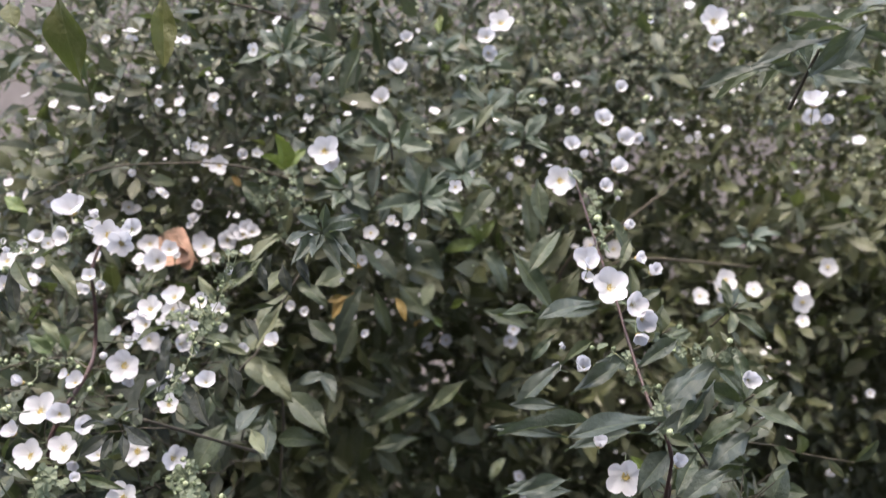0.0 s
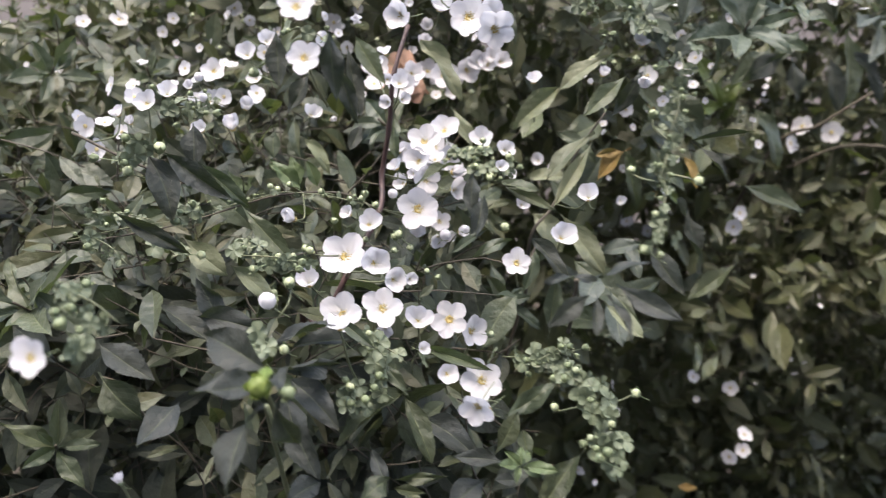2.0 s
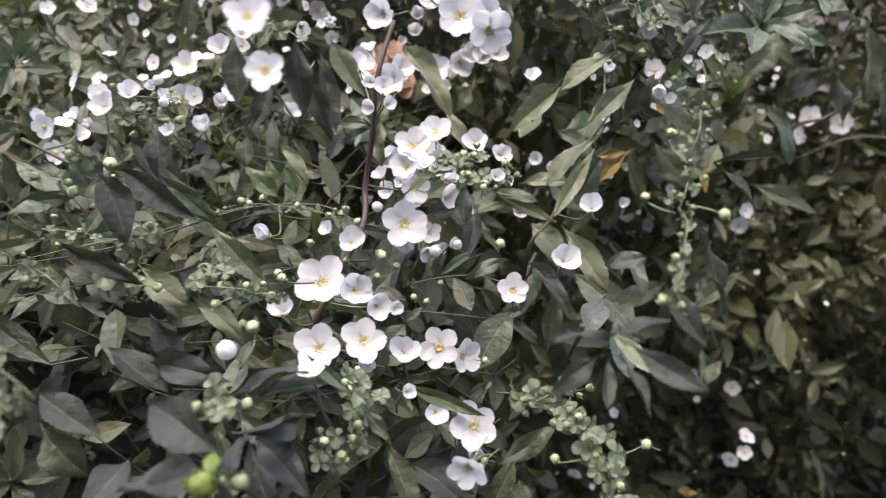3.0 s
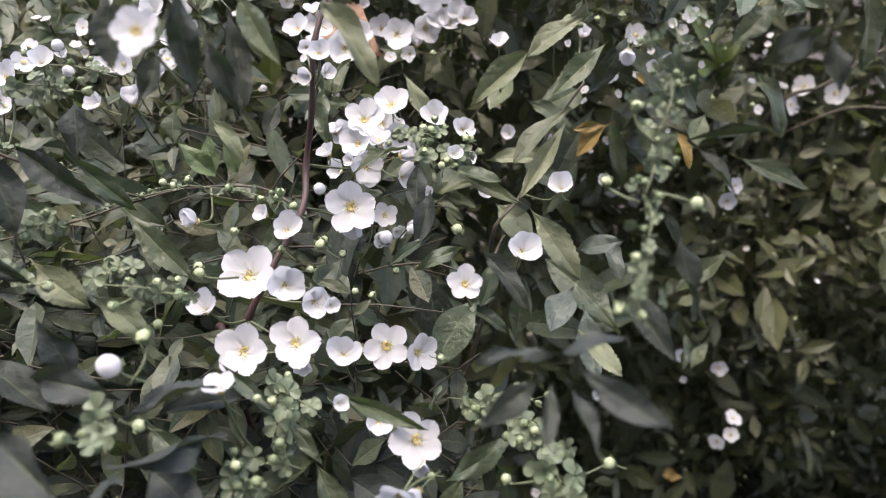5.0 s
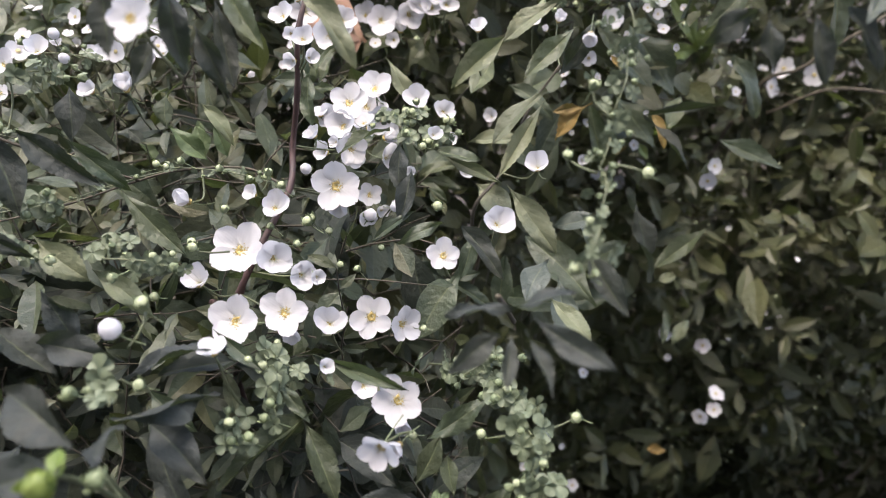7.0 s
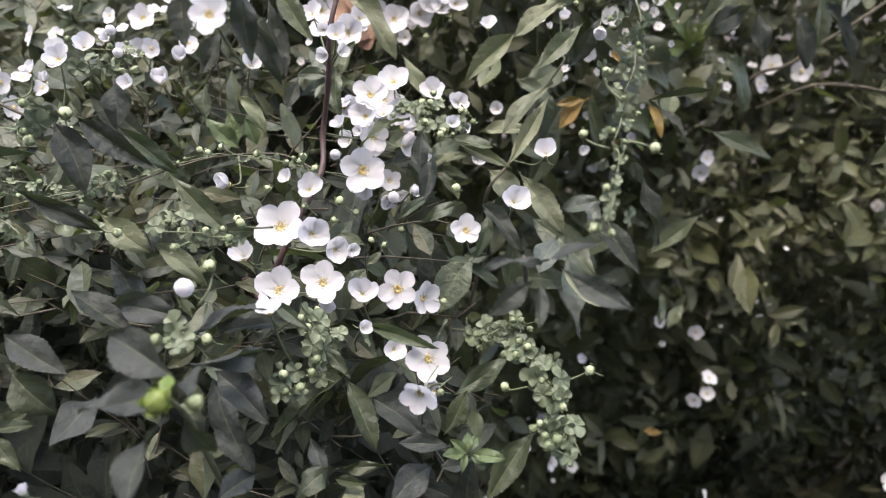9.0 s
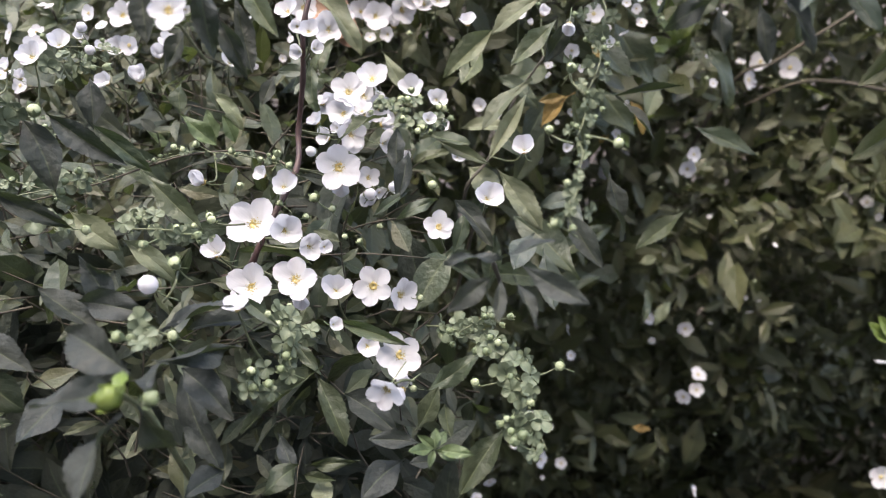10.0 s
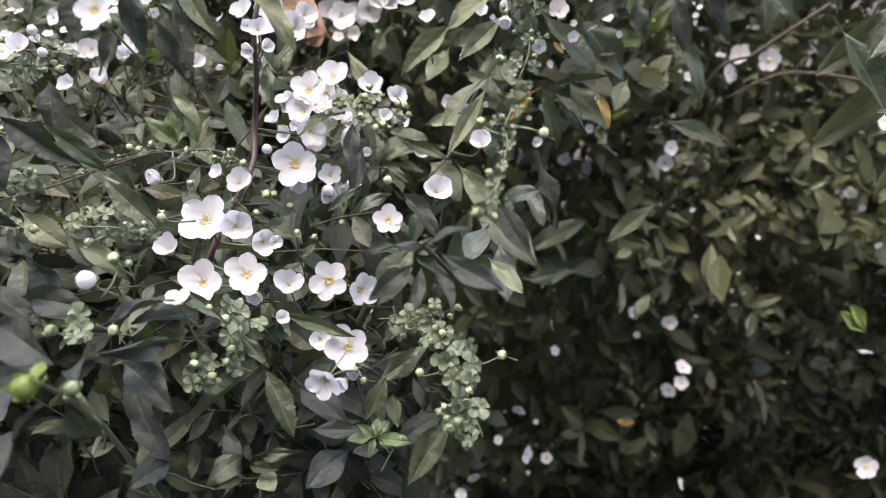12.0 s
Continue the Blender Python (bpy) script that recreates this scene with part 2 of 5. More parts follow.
def petal_mesh(seed, cup):
    """A petal of length 1 along +y, rounded, narrow at the claw."""
    rng = random.Random(seed)
    rows, cols = 9, 7
    pts, uvs = [], []
    lean, notch, wide = rng.uniform(-0.05, 0.05), rng.uniform(0.0, 0.1), rng.uniform(0.4, 0.46)
    curl = rng.uniform(-0.1, 0.12)
    for i in range(rows):
        v = i / (rows - 1)
        for j in range(cols):
            u = 2 * j / (cols - 1) - 1
            disc = math.sqrt(max(0.0, 1 - ((v - 0.58) / 0.43) ** 2)) * wide
            w = max(0.09 + 0.25 * v if v < 0.4 else 0.04, disc)
            y = 0.06 + 0.94 * v + 0.05 * (1 - abs(u)) * v - notch * (1 - abs(u)) ** 3 * v
            z = cup * (0.5 * v * v) + 0.45 * (u * w) ** 2 * (1 + cup) + 0.022 * math.sin(5 * u + 7 * v + seed) - curl * max(0.0, v - 0.6)
            pts.append((u * w + lean * v, y, z))
            uvs.append((0.5 + 0.5 * u, v))
    return grid_mesh("petal", pts, uvs, rows, cols, [M_PETAL])


PETALS = {c: [petal_mesh(s + 10 * k, c) for s in range(4)] for k, c in enumerate((0.15, 0.5, 1.0))}


def ball(bm, centre, r, seg=6, rings=4, squash=1.0):
    g = bmesh.ops.create_uvsphere(bm, u_segments=seg, v_segments=rings, radius=r)
    for v in g["verts"]:
        v.co.z *= squash
        v.co += Vector(centre)
    return g["verts"]


def finish(bm, name, mats, smooth=True):
    me = bpy.data.meshes.new(name)
    bm.to_mesh(me)
    bm.free()
    for m in mats:
        me.materials.append(m)
    me.polygons.foreach_set("use_smooth", [smooth] * len(me.polygons))
    return me


def stalk(bm, line, r):
    """A thin three-sided stalk along the points."""
    rings = []
    for p in line:
        rings.append([bm.verts.new((p[0] + r * math.cos(a), p[1] + r * math.sin(a), p[2])) for a in (0.0, 2.09, 4.19)])
    for a, b in zip(rings, rings[1:]):
        for i in range(3):
            bm.faces.new((a[i], a[(i + 1) % 3], b[(i + 1) % 3], b[i]))


def stamens_mesh(seed):
    rng = random.Random(seed)
    bm = bmesh.new()
    for k in range(16):
        a = 2 * math.pi * k / 16 + rng.uniform(-0.1, 0.1)
        r = 0.15 + 0.04 * (k % 2) + rng.uniform(-0.015, 0.015)
        foot, head = Vector((math.cos(a) * 0.09, math.sin(a) * 0.09, 0.03)), Vector((math.cos(a) * r, math.sin(a) * r, 0.085 + rng.uniform(-0.02, 0.03)))
        side = Vector((-math.sin(a), math.cos(a), 0)) * 0.008
        vs = [bm.verts.new(p) for p in (foot - side, foot + side, head + side, head - side)]
        bm.faces.new(vs)
        ball(bm, head, 0.021, 5, 3)
    return finish(bm, "stamen_ring", [M_STAMEN])


def disc_mesh():
    bm = bmesh.new()
    ring = []
    for k in range(15):
        a = 2 * math.pi * k / 15
        lobe = 1.0 + 0.12 * math.cos(5 * a)
        ring.append([bm.verts.new((math.cos(a) * r * lobe, math.sin(a) * r * lobe, z)) for r, z in ((0.13, 0.0), (0.115, 0.05), (0.075, 0.055), (0.04, 0.015))])
    for k in range(15):
        p, q = ring[k], ring[(k + 1) % 15]
        for i in range(3):
            bm.faces.new((p[i], q[i], q[i + 1], p[i + 1]))
    bm.faces.new([r[3] for r in ring])
    return finish(bm, "disc", [M_DISC])


def calyx_mesh():
    bm = bmesh.new()
    for k in range(5):
        a = 2 * math.pi * (k + 0.5) / 5
        c, s = math.cos(a), math.sin(a)
        pts = [(0.03, -0.05, -0.12), (0.03, 0.05, -0.12), (0.16, 0.07, -0.05), (0.27, 0.0, -0.03), (0.16, -0.07, -0.05)]
        bm.faces.new([bm.verts.new((x * c - y * s, x * s + y * c, z)) for x, y, z in pts])
    ball(bm, (0, 0, -0.09), 0.07, 7, 4)
    stalk(bm, [(0, 0, -0.1), (0.05, 0.02, -0.6), (0.22, 0.1, -1.1), (0.5, 0.2, -1.5)], 0.035)
    return finish(bm, "calyx", [M_BUD])


STAMENS, DISC, CALYX = [stamens_mesh(i) for i in range(3)], disc_mesh(), calyx_mesh()


def bud_mesh(seed, cream, reach=1.0):
    """A goblet-shaped bud of radius about 0.5 with five pointed sepals, on a curved stalk."""
    rng = random.Random(seed)
    bm = bmesh.new()
    n = 10
    rings = []
    for z, r in ((0.0, 0.16), (0.12, 0.36), (0.4, 0.47), (0.68, 0.5), (0.86, 0.43), (1.0, 0.24), (1.05, 0.05)):
        rings.append([bm.verts.new((math.cos(2 * math.pi * k / n) * r * (1 + 0.1 * (k % 2) * z), math.sin(2 * math.pi * k / n) * r * (1 + 0.1 * (k % 2) * z), z)) for k in range(n)])
    for i, (p, q) in enumerate(zip(rings, rings[1:])):
        for k in range(n):
            f = bm.faces.new((p[k], p[(k + 1) % n], q[(k + 1) % n], q[k]))
            f.material_index = 1 if cream and i >= 3 else 0
    bm.faces.new(rings[-1])
    bm.faces.new(rings[0][::-1])
    for k in range(5):
        a = 2 * math.pi * (2 * k + 1) / 10 + rng.uniform(-0.1, 0.1)
        c, s = math.cos(a), math.sin(a)
        out = rng.uniform(0.56, 0.68)
        pts = [(0.44, -0.24, 0.35), (0.44, 0.24, 0.35), (out - 0.03, 0.2, 0.72), (out + rng.uniform(-0.12, 0.14), 0.0, 1.14), (out - 0.03, -0.2, 0.72)]
        bm.faces.new([bm.verts.new((x * c - y * s, x * s + y * c, z)) for x, y, z in pts])
    bend = rng.choice((-1, 1)) * rng.uniform(0.4, 0.9)
    stalk(bm, [(0, 0, 0.1), (0, 0, -0.3 * reach), (bend * 0.15, 0.05, -0.8 * reach), (bend * 0.45, 0.1, -1.3 * reach), (bend * 0.9, 0.2, -1.75 * reach)], 0.065)
    return finish(bm, "bud", [M_BUD, M_BUDTIP])


def bract_mesh(seed):
    """A small tuft of five or six rounded, cupped bracts of radius 1."""
    rng = random.Random(seed)
    pts, faces = [], []
    n = rng.choice((5, 6))
    for k in range(n):
        a = 2 * math.pi * k / n + rng.uniform(-0.35, 0.35)
        c, s = math.cos(a), math.sin(a)
        size, tilt, cup = rng.uniform(0.7, 1.05), rng.uniform(0.05, 0.75), rng.uniform(0.4, 0.9)
        o = len(pts)
        for v, w in ((0.08, 0.07), (0.35, 0.25), (0.62, 0.42), (0.84, 0.4), (0.96, 0.24), (1.0, 0.06)):
            for u in (-1, -0.5, 0, 0.5, 1):
                x, y = u * w * size, v * size
                z = tilt * y + cup * x * x - 0.35 * v * v * size + 0.04 * abs(u)
                pts.append((x * c - y * s, x * s + y * c, z))
        for i in range(5):
            for j in range(4):
                faces.append((o + i * 5 + j, o + i * 5 + j + 1, o + i * 5 + j + 6, o + i * 5 + j + 5))
    me = bpy.data.meshes.new("bract")
    me.from_pydata(pts, [], faces)
    me.materials.append(M_BRACT)
    me.polygons.foreach_set("use_smooth", [True] * len(faces))
    return me


def cup_mesh(seed):
    """A spent calyx, an open five-lobed green cup."""
    rng = random.Random(seed)
    bm = bmesh.new()
    ball(bm, (0, 0, 0.28), 0.34, 8, 5, 0.8)
    for k in range(5):
        a = 2 * math.pi * k / 5 + rng.uniform(-0.15, 0.15)
        c, s = math.cos(a), math.sin(a)
        lift = rng.uniform(0.35, 0.75)
        pts = [(0.2, -0.16, 0.3), (0.2, 0.16, 0.3), (0.55, 0.3, lift), (0.82, 0.0, lift + 0.1), (0.55, -0.3, lift)]
        bm.faces.new([bm.verts.new((x * c - y * s, x * s + y * c, z)) for x, y, z in pts])
    bend = rng.uniform(-0.5, 0.5)
    stalk(bm, [(0, 0, 0.1), (0, 0, -0.8), (bend * 0.4, 0.1, -1.4), (bend * 0.6, 0.2, -1.8)], 0.09)
    return finish(bm, "bud", [M_BUD])


BRACTS = [bract_mesh(i) for i in range(5)]
STALKED = [bud_mesh(11, False, 1.7), bud_mesh(12, True, 1.5), bud_mesh(13, False, 1.2), bud_mesh(14, False, 1.9)]
YOUNG_BUD = bud_mesh(9, False)
YOUNG_BUD.materials[0] = M_YOUNG
BUDS = [bud_mesh(1, False), bud_mesh(2, True), cup_mesh(3), cup_mesh(4), bud_mesh(5, False)]


def far_flower_mesh(seed):
    """A whole small flower of radius 1 in one mesh, for those far inside the shrub."""
    rng = random.Random(seed)
    pts, faces, mats = [], [], []
    for k in range(5):
        a = 2 * math.pi * k / 5 + rng.uniform(-0.12, 0.12)
        cup = rng.uniform(0.2, 0.7)
        o = len(pts)
        for v, w in ((0.1, 0.1), (0.4, 0.36), (0.75, 0.5), (1.0, 0.3)):
            for u in (-1, 0, 1):
                x, y, z = u * w, v * (1 - 0.06 * abs(u)), cup * 0.5 * v * v + 0.2 * (u * w) ** 2
                pts.append((x * math.cos(a) - y * math.sin(a), x * math.sin(a) + y * math.cos(a), z))
        for i in range(3):
            for j in range(2):
                faces.append((o + i * 3 + j, o + i * 3 + j + 1, o + i * 3 + j + 4, o + i * 3 + j + 3))
                mats.append(0)
    o = len(pts)
    for k in range(6):
        pts.append((0.22 * math.cos(k * 1.047), 0.22 * math.sin(k * 1.047), 0.1))
    pts.append((0, 0, 0.2))
    for k in range(6):
        faces.append((o + k, o + (k + 1) % 6, o + 6))
        mats.append(1)
    me = bpy.data.meshes.new("flower")
    me.from_pydata(pts, [], faces)
    me.uv_layers.new(name="UVMap").data.foreach_set("uv", np.full(2 * len(me.loops), 0.6, dtype=np.float32))
    me.materials.append(M_PETAL)
    me.materials.append(M_STAMEN)
    me.polygons.foreach_set("material_index", mats)
    me.polygons.foreach_set("use_smooth", [True] * len(faces))
    return me


def pearl_mesh():
    """A closed round white bud of radius 0.5 with its green calyx and stalk."""
    bm = bmesh.new()
    ball(bm, (0, 0, 0.45), 0.5, 15, 9, 0.95)
    for v in bm.verts:
        a, up = math.atan2(v.co.y, v.co.x), max(0.0, v.co.z - 0.3)
        k = 0.92 + 0.16 * math.cos(5 * a + 2.5 * up) * up
        v.co.x *= k
        v.co.y *= k
    white = len(bm.faces)
    for k in range(5):
        a = 2 * math.pi * k / 5
        c, n = math.cos(a), math.sin(a)
        pts = [(0.1, -0.12, -0.06), (0.1, 0.12, -0.06), (0.46, 0.16, 0.12), (0.56, 0.0, 0.36), (0.46, -0.16, 0.12)]
        bm.faces.new([bm.verts.new((x * c - y * n, x * n + y * c, z)) for x, y, z in pts])
    stalk(bm, [(0, 0, 0.0), (0, 0, -0.6), (0.1, 0.1, -1.1), (0.2, 0.2, -1.5)], 0.045)
    me = finish(bm, "bud", [M_PETAL, M_BUD])
    me.polygons.foreach_set("material_index", [0 if i < white else 1 for i in range(len(me.polygons))])
    me.uv_layers.new(name="UVMap").data.foreach_set("uv", np.full(2 * len(me.loops), 0.6, dtype=np.float32))
    return me


PEARL = pearl_mesh()
FAR_FLOWERS_MESH = [far_flower_mesh(i) for i in range(4)]


def tube(name, points, r0, r1, mat, sides=7, steps=6, wobble=0.0, seed=0):
    """A tapered, slightly knotty stem through the points."""
    rng = random.Random(seed)
    P = [Vector(p) for p in points]
    P = [P[0] * 2 - P[1]] + P + [P[-1] * 2 - P[-2]]
    line = []
    for a, b, c, d in zip(P, P[1:], P[2:], P[3:]):
        for k in range(steps):
            t = k / steps
            line.append(0.5 * (2 * b + (c - a) * t + (2 * a - 5 * b + 4 * c - d) * t * t + (3 * b - a - 3 * c + d) * t ** 3))
    line.append(P[-2])
    bm = bmesh.new()
    rings = []
    for i, p in enumerate(line):
        d = (line[min(i + 1, len(line) - 1)] - line[max(i - 1, 0)]).normalized()
        x = d.orthogonal().normalized() if not rings else (last_x - d * last_x.dot(d)).normalized()
        last_x = x
        y = d.cross(x)
        r = r0 + (r1 - r0) * i / (len(line) - 1)
        r *= 1 + (0.22 if i % steps == 0 else 0) + rng.uniform(-wobble, wobble)
        rings.append([bm.verts.new(p + (x * math.cos(2 * math.pi * k / sides) + y * math.sin(2 * math.pi * k / sides)) * r) for k in range(sides)])
    for a, b in zip(rings, rings[1:]):
        for k in range(sides):
            bm.faces.new((a[k], a[(k + 1) % sides], b[(k + 1) % sides], b[k]))
    bm.faces.new(rings[-1])
    bm.faces.new(rings[0][::-1])
    return finish(bm, name, [mat])


def part(name, me, parent, m=None, label=""):
    """One mesh object under a thing or a part."""
    ob = new(name, me)
    ob.parent = parent
    ob.matrix_parent_inverse = parent.matrix_world.inverted() if parent.parent is None else Matrix()
    if m is not None:
        ob.matrix_basis = m
    if label:
        ob["label"] = label
    return ob


def shrub(x, y, label):
    e = new("flowering_shrub")
    e.location = (x, y, 0)
    e.matrix_world = Matrix.Translation((x, y, 0))
    return tagged(e, label, "shrub", "flowering shrubs")


def blade_pose(base, tip, width, roll):
    base, tip = Vector(base), Vector(tip)
    along = tip - base
    length = along.length
    y = along / length
    hint = Vector((0.05, -0.62, 0.78))
    z = (hint - y * hint.dot(y)).normalized()
    x = y.cross(z)
    m = Matrix((x, y, z)).transposed().to_4x4() @ Matrix.Rotation(radians(roll), 4, "Y")
    return Matrix.Translation(base) @ m @ Matrix.Diagonal((length * width, length, length, 1))


leaf_rng = random.Random(7)


def leaves(parent, rows, mat=None, label=""):
    """Single leaves from base and tip in millimetres, width in per cent of the length, and a roll."""
    for bx, by, bz, tx, ty, tz, w, roll in rows:
        me = leaf_rng.choice(LEAF_MESHES[(mat or M_LEAF).name])
        m = blade_pose((bx / 1000, by / 1000, bz / 1000), (tx / 1000, ty / 1000, tz / 1000), w / 106, roll + leaf_rng.uniform(-12, 12))
        part("leaf", me, parent, m, label)


def flower_pose(x, y, z, yaw, pitch, spin):
    return Matrix.Translation((x, y, z)) @ Matrix.Rotation(radians(yaw), 4, "Z") @ Matrix.Rotation(radians(90 - pitch), 4, "X") @ Matrix.Rotation(spin, 4, "Z")


def flowers(parent, rows, fine=True):
    """Five-petalled flowers: place and diameter in millimetres, the way they face, and how far they are open in per cent."""
    for x, y, z, size, yaw, pitch, opened in rows:
        r = size / 2000
        m = flower_pose(x / 1000, y / 1000, z / 1000, yaw, pitch, leaf_rng.uniform(0, 1.25))
        if not fine:
            part("flower", leaf_rng.choice(FAR_FLOWERS_MESH), parent, m @ Matrix.Scale(r * 1.08, 4))
            continue
        f = part("flower", CALYX, parent, m @ Matrix.Scale(r * 1.1, 4))
        lift = radians(72 * (1 - opened / 100) + 4)
        kind = PETALS[0.15 if opened > 78 else 0.5 if opened > 50 else 1.0]
        for k in range(5):
            a = Matrix.Rotation(2 * math.pi * k / 5 + leaf_rng.uniform(-0.1, 0.1), 4, "Z") @ Matrix.Rotation(lift + leaf_rng.uniform(-0.12, 0.12), 4, "X")
            part("petal", leaf_rng.choice(kind), f, Matrix.Translation((0, 0, 0.012 * k)) @ a @ Matrix.Scale(leaf_rng.uniform(0.84, 1.02), 4))
        if opened > 30:
            part("disc", DISC, f, Matrix.Scale(1.5, 4), "olive-yellow ring round the green heart")
            part("stamen_ring", leaf_rng.choice(STAMENS), f, Matrix.Scale(1.2, 4), "short yellow stamens")


def pedicels(parent, rows, lines):
    """Thin stalks that curve from the backs of the flowers to the nearest stem."""
    spots = [Vector(a).lerp(Vector(b), k / 6) / 1000 for line in lines for a, b in zip(line, line[1:]) for k in range(6)]
    for x, y, z, size, yaw, pitch, opened in rows:
        c = Vector((x, y, z)) / 1000
        back = -(flower_pose(0, 0, 0, yaw, pitch, 0.0).to_3x3() @ Vector((0, 0, 1)))
        foot = min(spots, key=lambda s: (s - c - Vector((0, 0.004, -0.01))).length)
        if (foot - c).length > 0.03:
            foot = c + back * 0.01 + Vector((0.002, 0.004, -0.008))
        bend = (c + back * 0.005).lerp(foot, 0.35) + Vector((0, 0, -0.001))
        part("stalk", tube("stalk", [c + back * 0.0006, bend, foot], 0.00026, 0.00032, M_STALK, 5, 5), parent)


def bud_spikes(parent, rows, size=(0.0016, 0.0025), budded=0.36, bud=(0.0014, 0.0021), dense=0.62):
    """Tufts of rounded bracts along a line in millimetres, with buds on curved stalks standing out of them."""
    for ax, ay, az, bx, by, bz, n in rows:
        a, b = Vector((ax, ay, az)) / 1000, Vector((bx, by, bz)) / 1000
        line = (b - a).normalized()
        tufts = max(3, round(n * dense))
        for k in range(tufts):
            foot = a.lerp(b, (k + 0.7 * leaf_rng.random()) / tufts) + Vector((leaf_rng.gauss(0, 0.0016), leaf_rng.gauss(0, 0.0014), leaf_rng.gauss(0, 0.0006)))
            d = (Vector((leaf_rng.gauss(0, 0.8), leaf_rng.gauss(-0.7, 0.5), leaf_rng.gauss(0.5, 0.5))) + 0.3 * line).normalized()
            s = leaf_rng.uniform(*size) * (1.12 - 0.35 * k / tufts)
            spin = d.to_track_quat("Z", "Y").to_matrix().to_4x4() @ Matrix.Rotation(leaf_rng.uniform(0, 6.28), 4, "Z")
            part("bract", leaf_rng.choice(BRACTS), parent, Matrix.Translation(foot + d * 0.5 * s) @ spin @ Matrix.Scale(s, 4))
            if leaf_rng.random() < budded:
                out = (d + Vector((leaf_rng.gauss(0, 0.9), leaf_rng.gauss(-0.1, 0.4), leaf_rng.gauss(0.1, 0.6)))).normalized()
                r = leaf_rng.uniform(*bud)
                part("bud", leaf_rng.choice(STALKED), parent, Matrix.Translation(foot + out * r * leaf_rng.uniform(1.6, 2.9)) @ out.to_track_quat("Z", "Y").to_matrix().to_4x4() @ Matrix.Scale(r, 4))
        part("stalk", tube("stalk", [a, (a + b) / 2 + Vector((0.001, 0, 0.001)), b], 0.00022, 0.00014, M_STALK, 5, 3), parent)


def single_buds(parent, rows):
    """Pale buds about to open, each on its own stalk: place and width in millimetres."""
    for x, y, z, size in rows:
        d = Vector((leaf_rng.gauss(0, 0.5), -0.5 + leaf_rng.gauss(0, 0.4), 0.8)).normalized()
        part("bud", BUDS[1], parent, Matrix.Translation((x / 1000, y / 1000, z / 1000)) @ d.to_track_quat("Z", "Y").to_matrix().to_4x4() @ Matrix.Scale(size / 1400, 4), "cream bud about to open")


def whorl(parent, x, y, z, n, size, lean=(0.0, -0.6, 0.7), mat=None):
    """A leafy shoot tip: n leaves spread round a point in millimetres."""
    c = Vector((x, y, z)) / 1000
    axis = Vector(lean).normalized()
    q = axis.orthogonal().normalized()
    for k in range(n):
        a = 2.4 * k + leaf_rng.uniform(-0.3, 0.3)
        out = Matrix.Rotation(a, 3, axis) @ q
        s = size / 1000 * leaf_rng.uniform(0.7, 1.1) * (1 - 0.35 * k / n)
        way = (out + axis * (0.15 + 0.7 * k / n)).normalized()
        base = c + axis * (0.004 * k / n) - axis * 0.006
        up = (axis - way * axis.dot(way)).normalized()
        m = Matrix((way.cross(up), way, up)).transposed().to_4x4() @ Matrix.Rotation(leaf_rng.uniform(-0.4, 0.4), 4, "Y")
        part("leaf", leaf_rng.choice(LEAF_MESHES[(mat or M_LEAF).name]), parent, Matrix.Translation(base) @ m @ Matrix.Diagonal((s * leaf_rng.uniform(0.28, 0.4), s, s, 1)))
    part("stem", tube("stem", [c + axis * 0.003, c - axis * 0.01, c - axis * 0.02], 0.0004, 0.0006, M_BARK, 5, 4), parent)


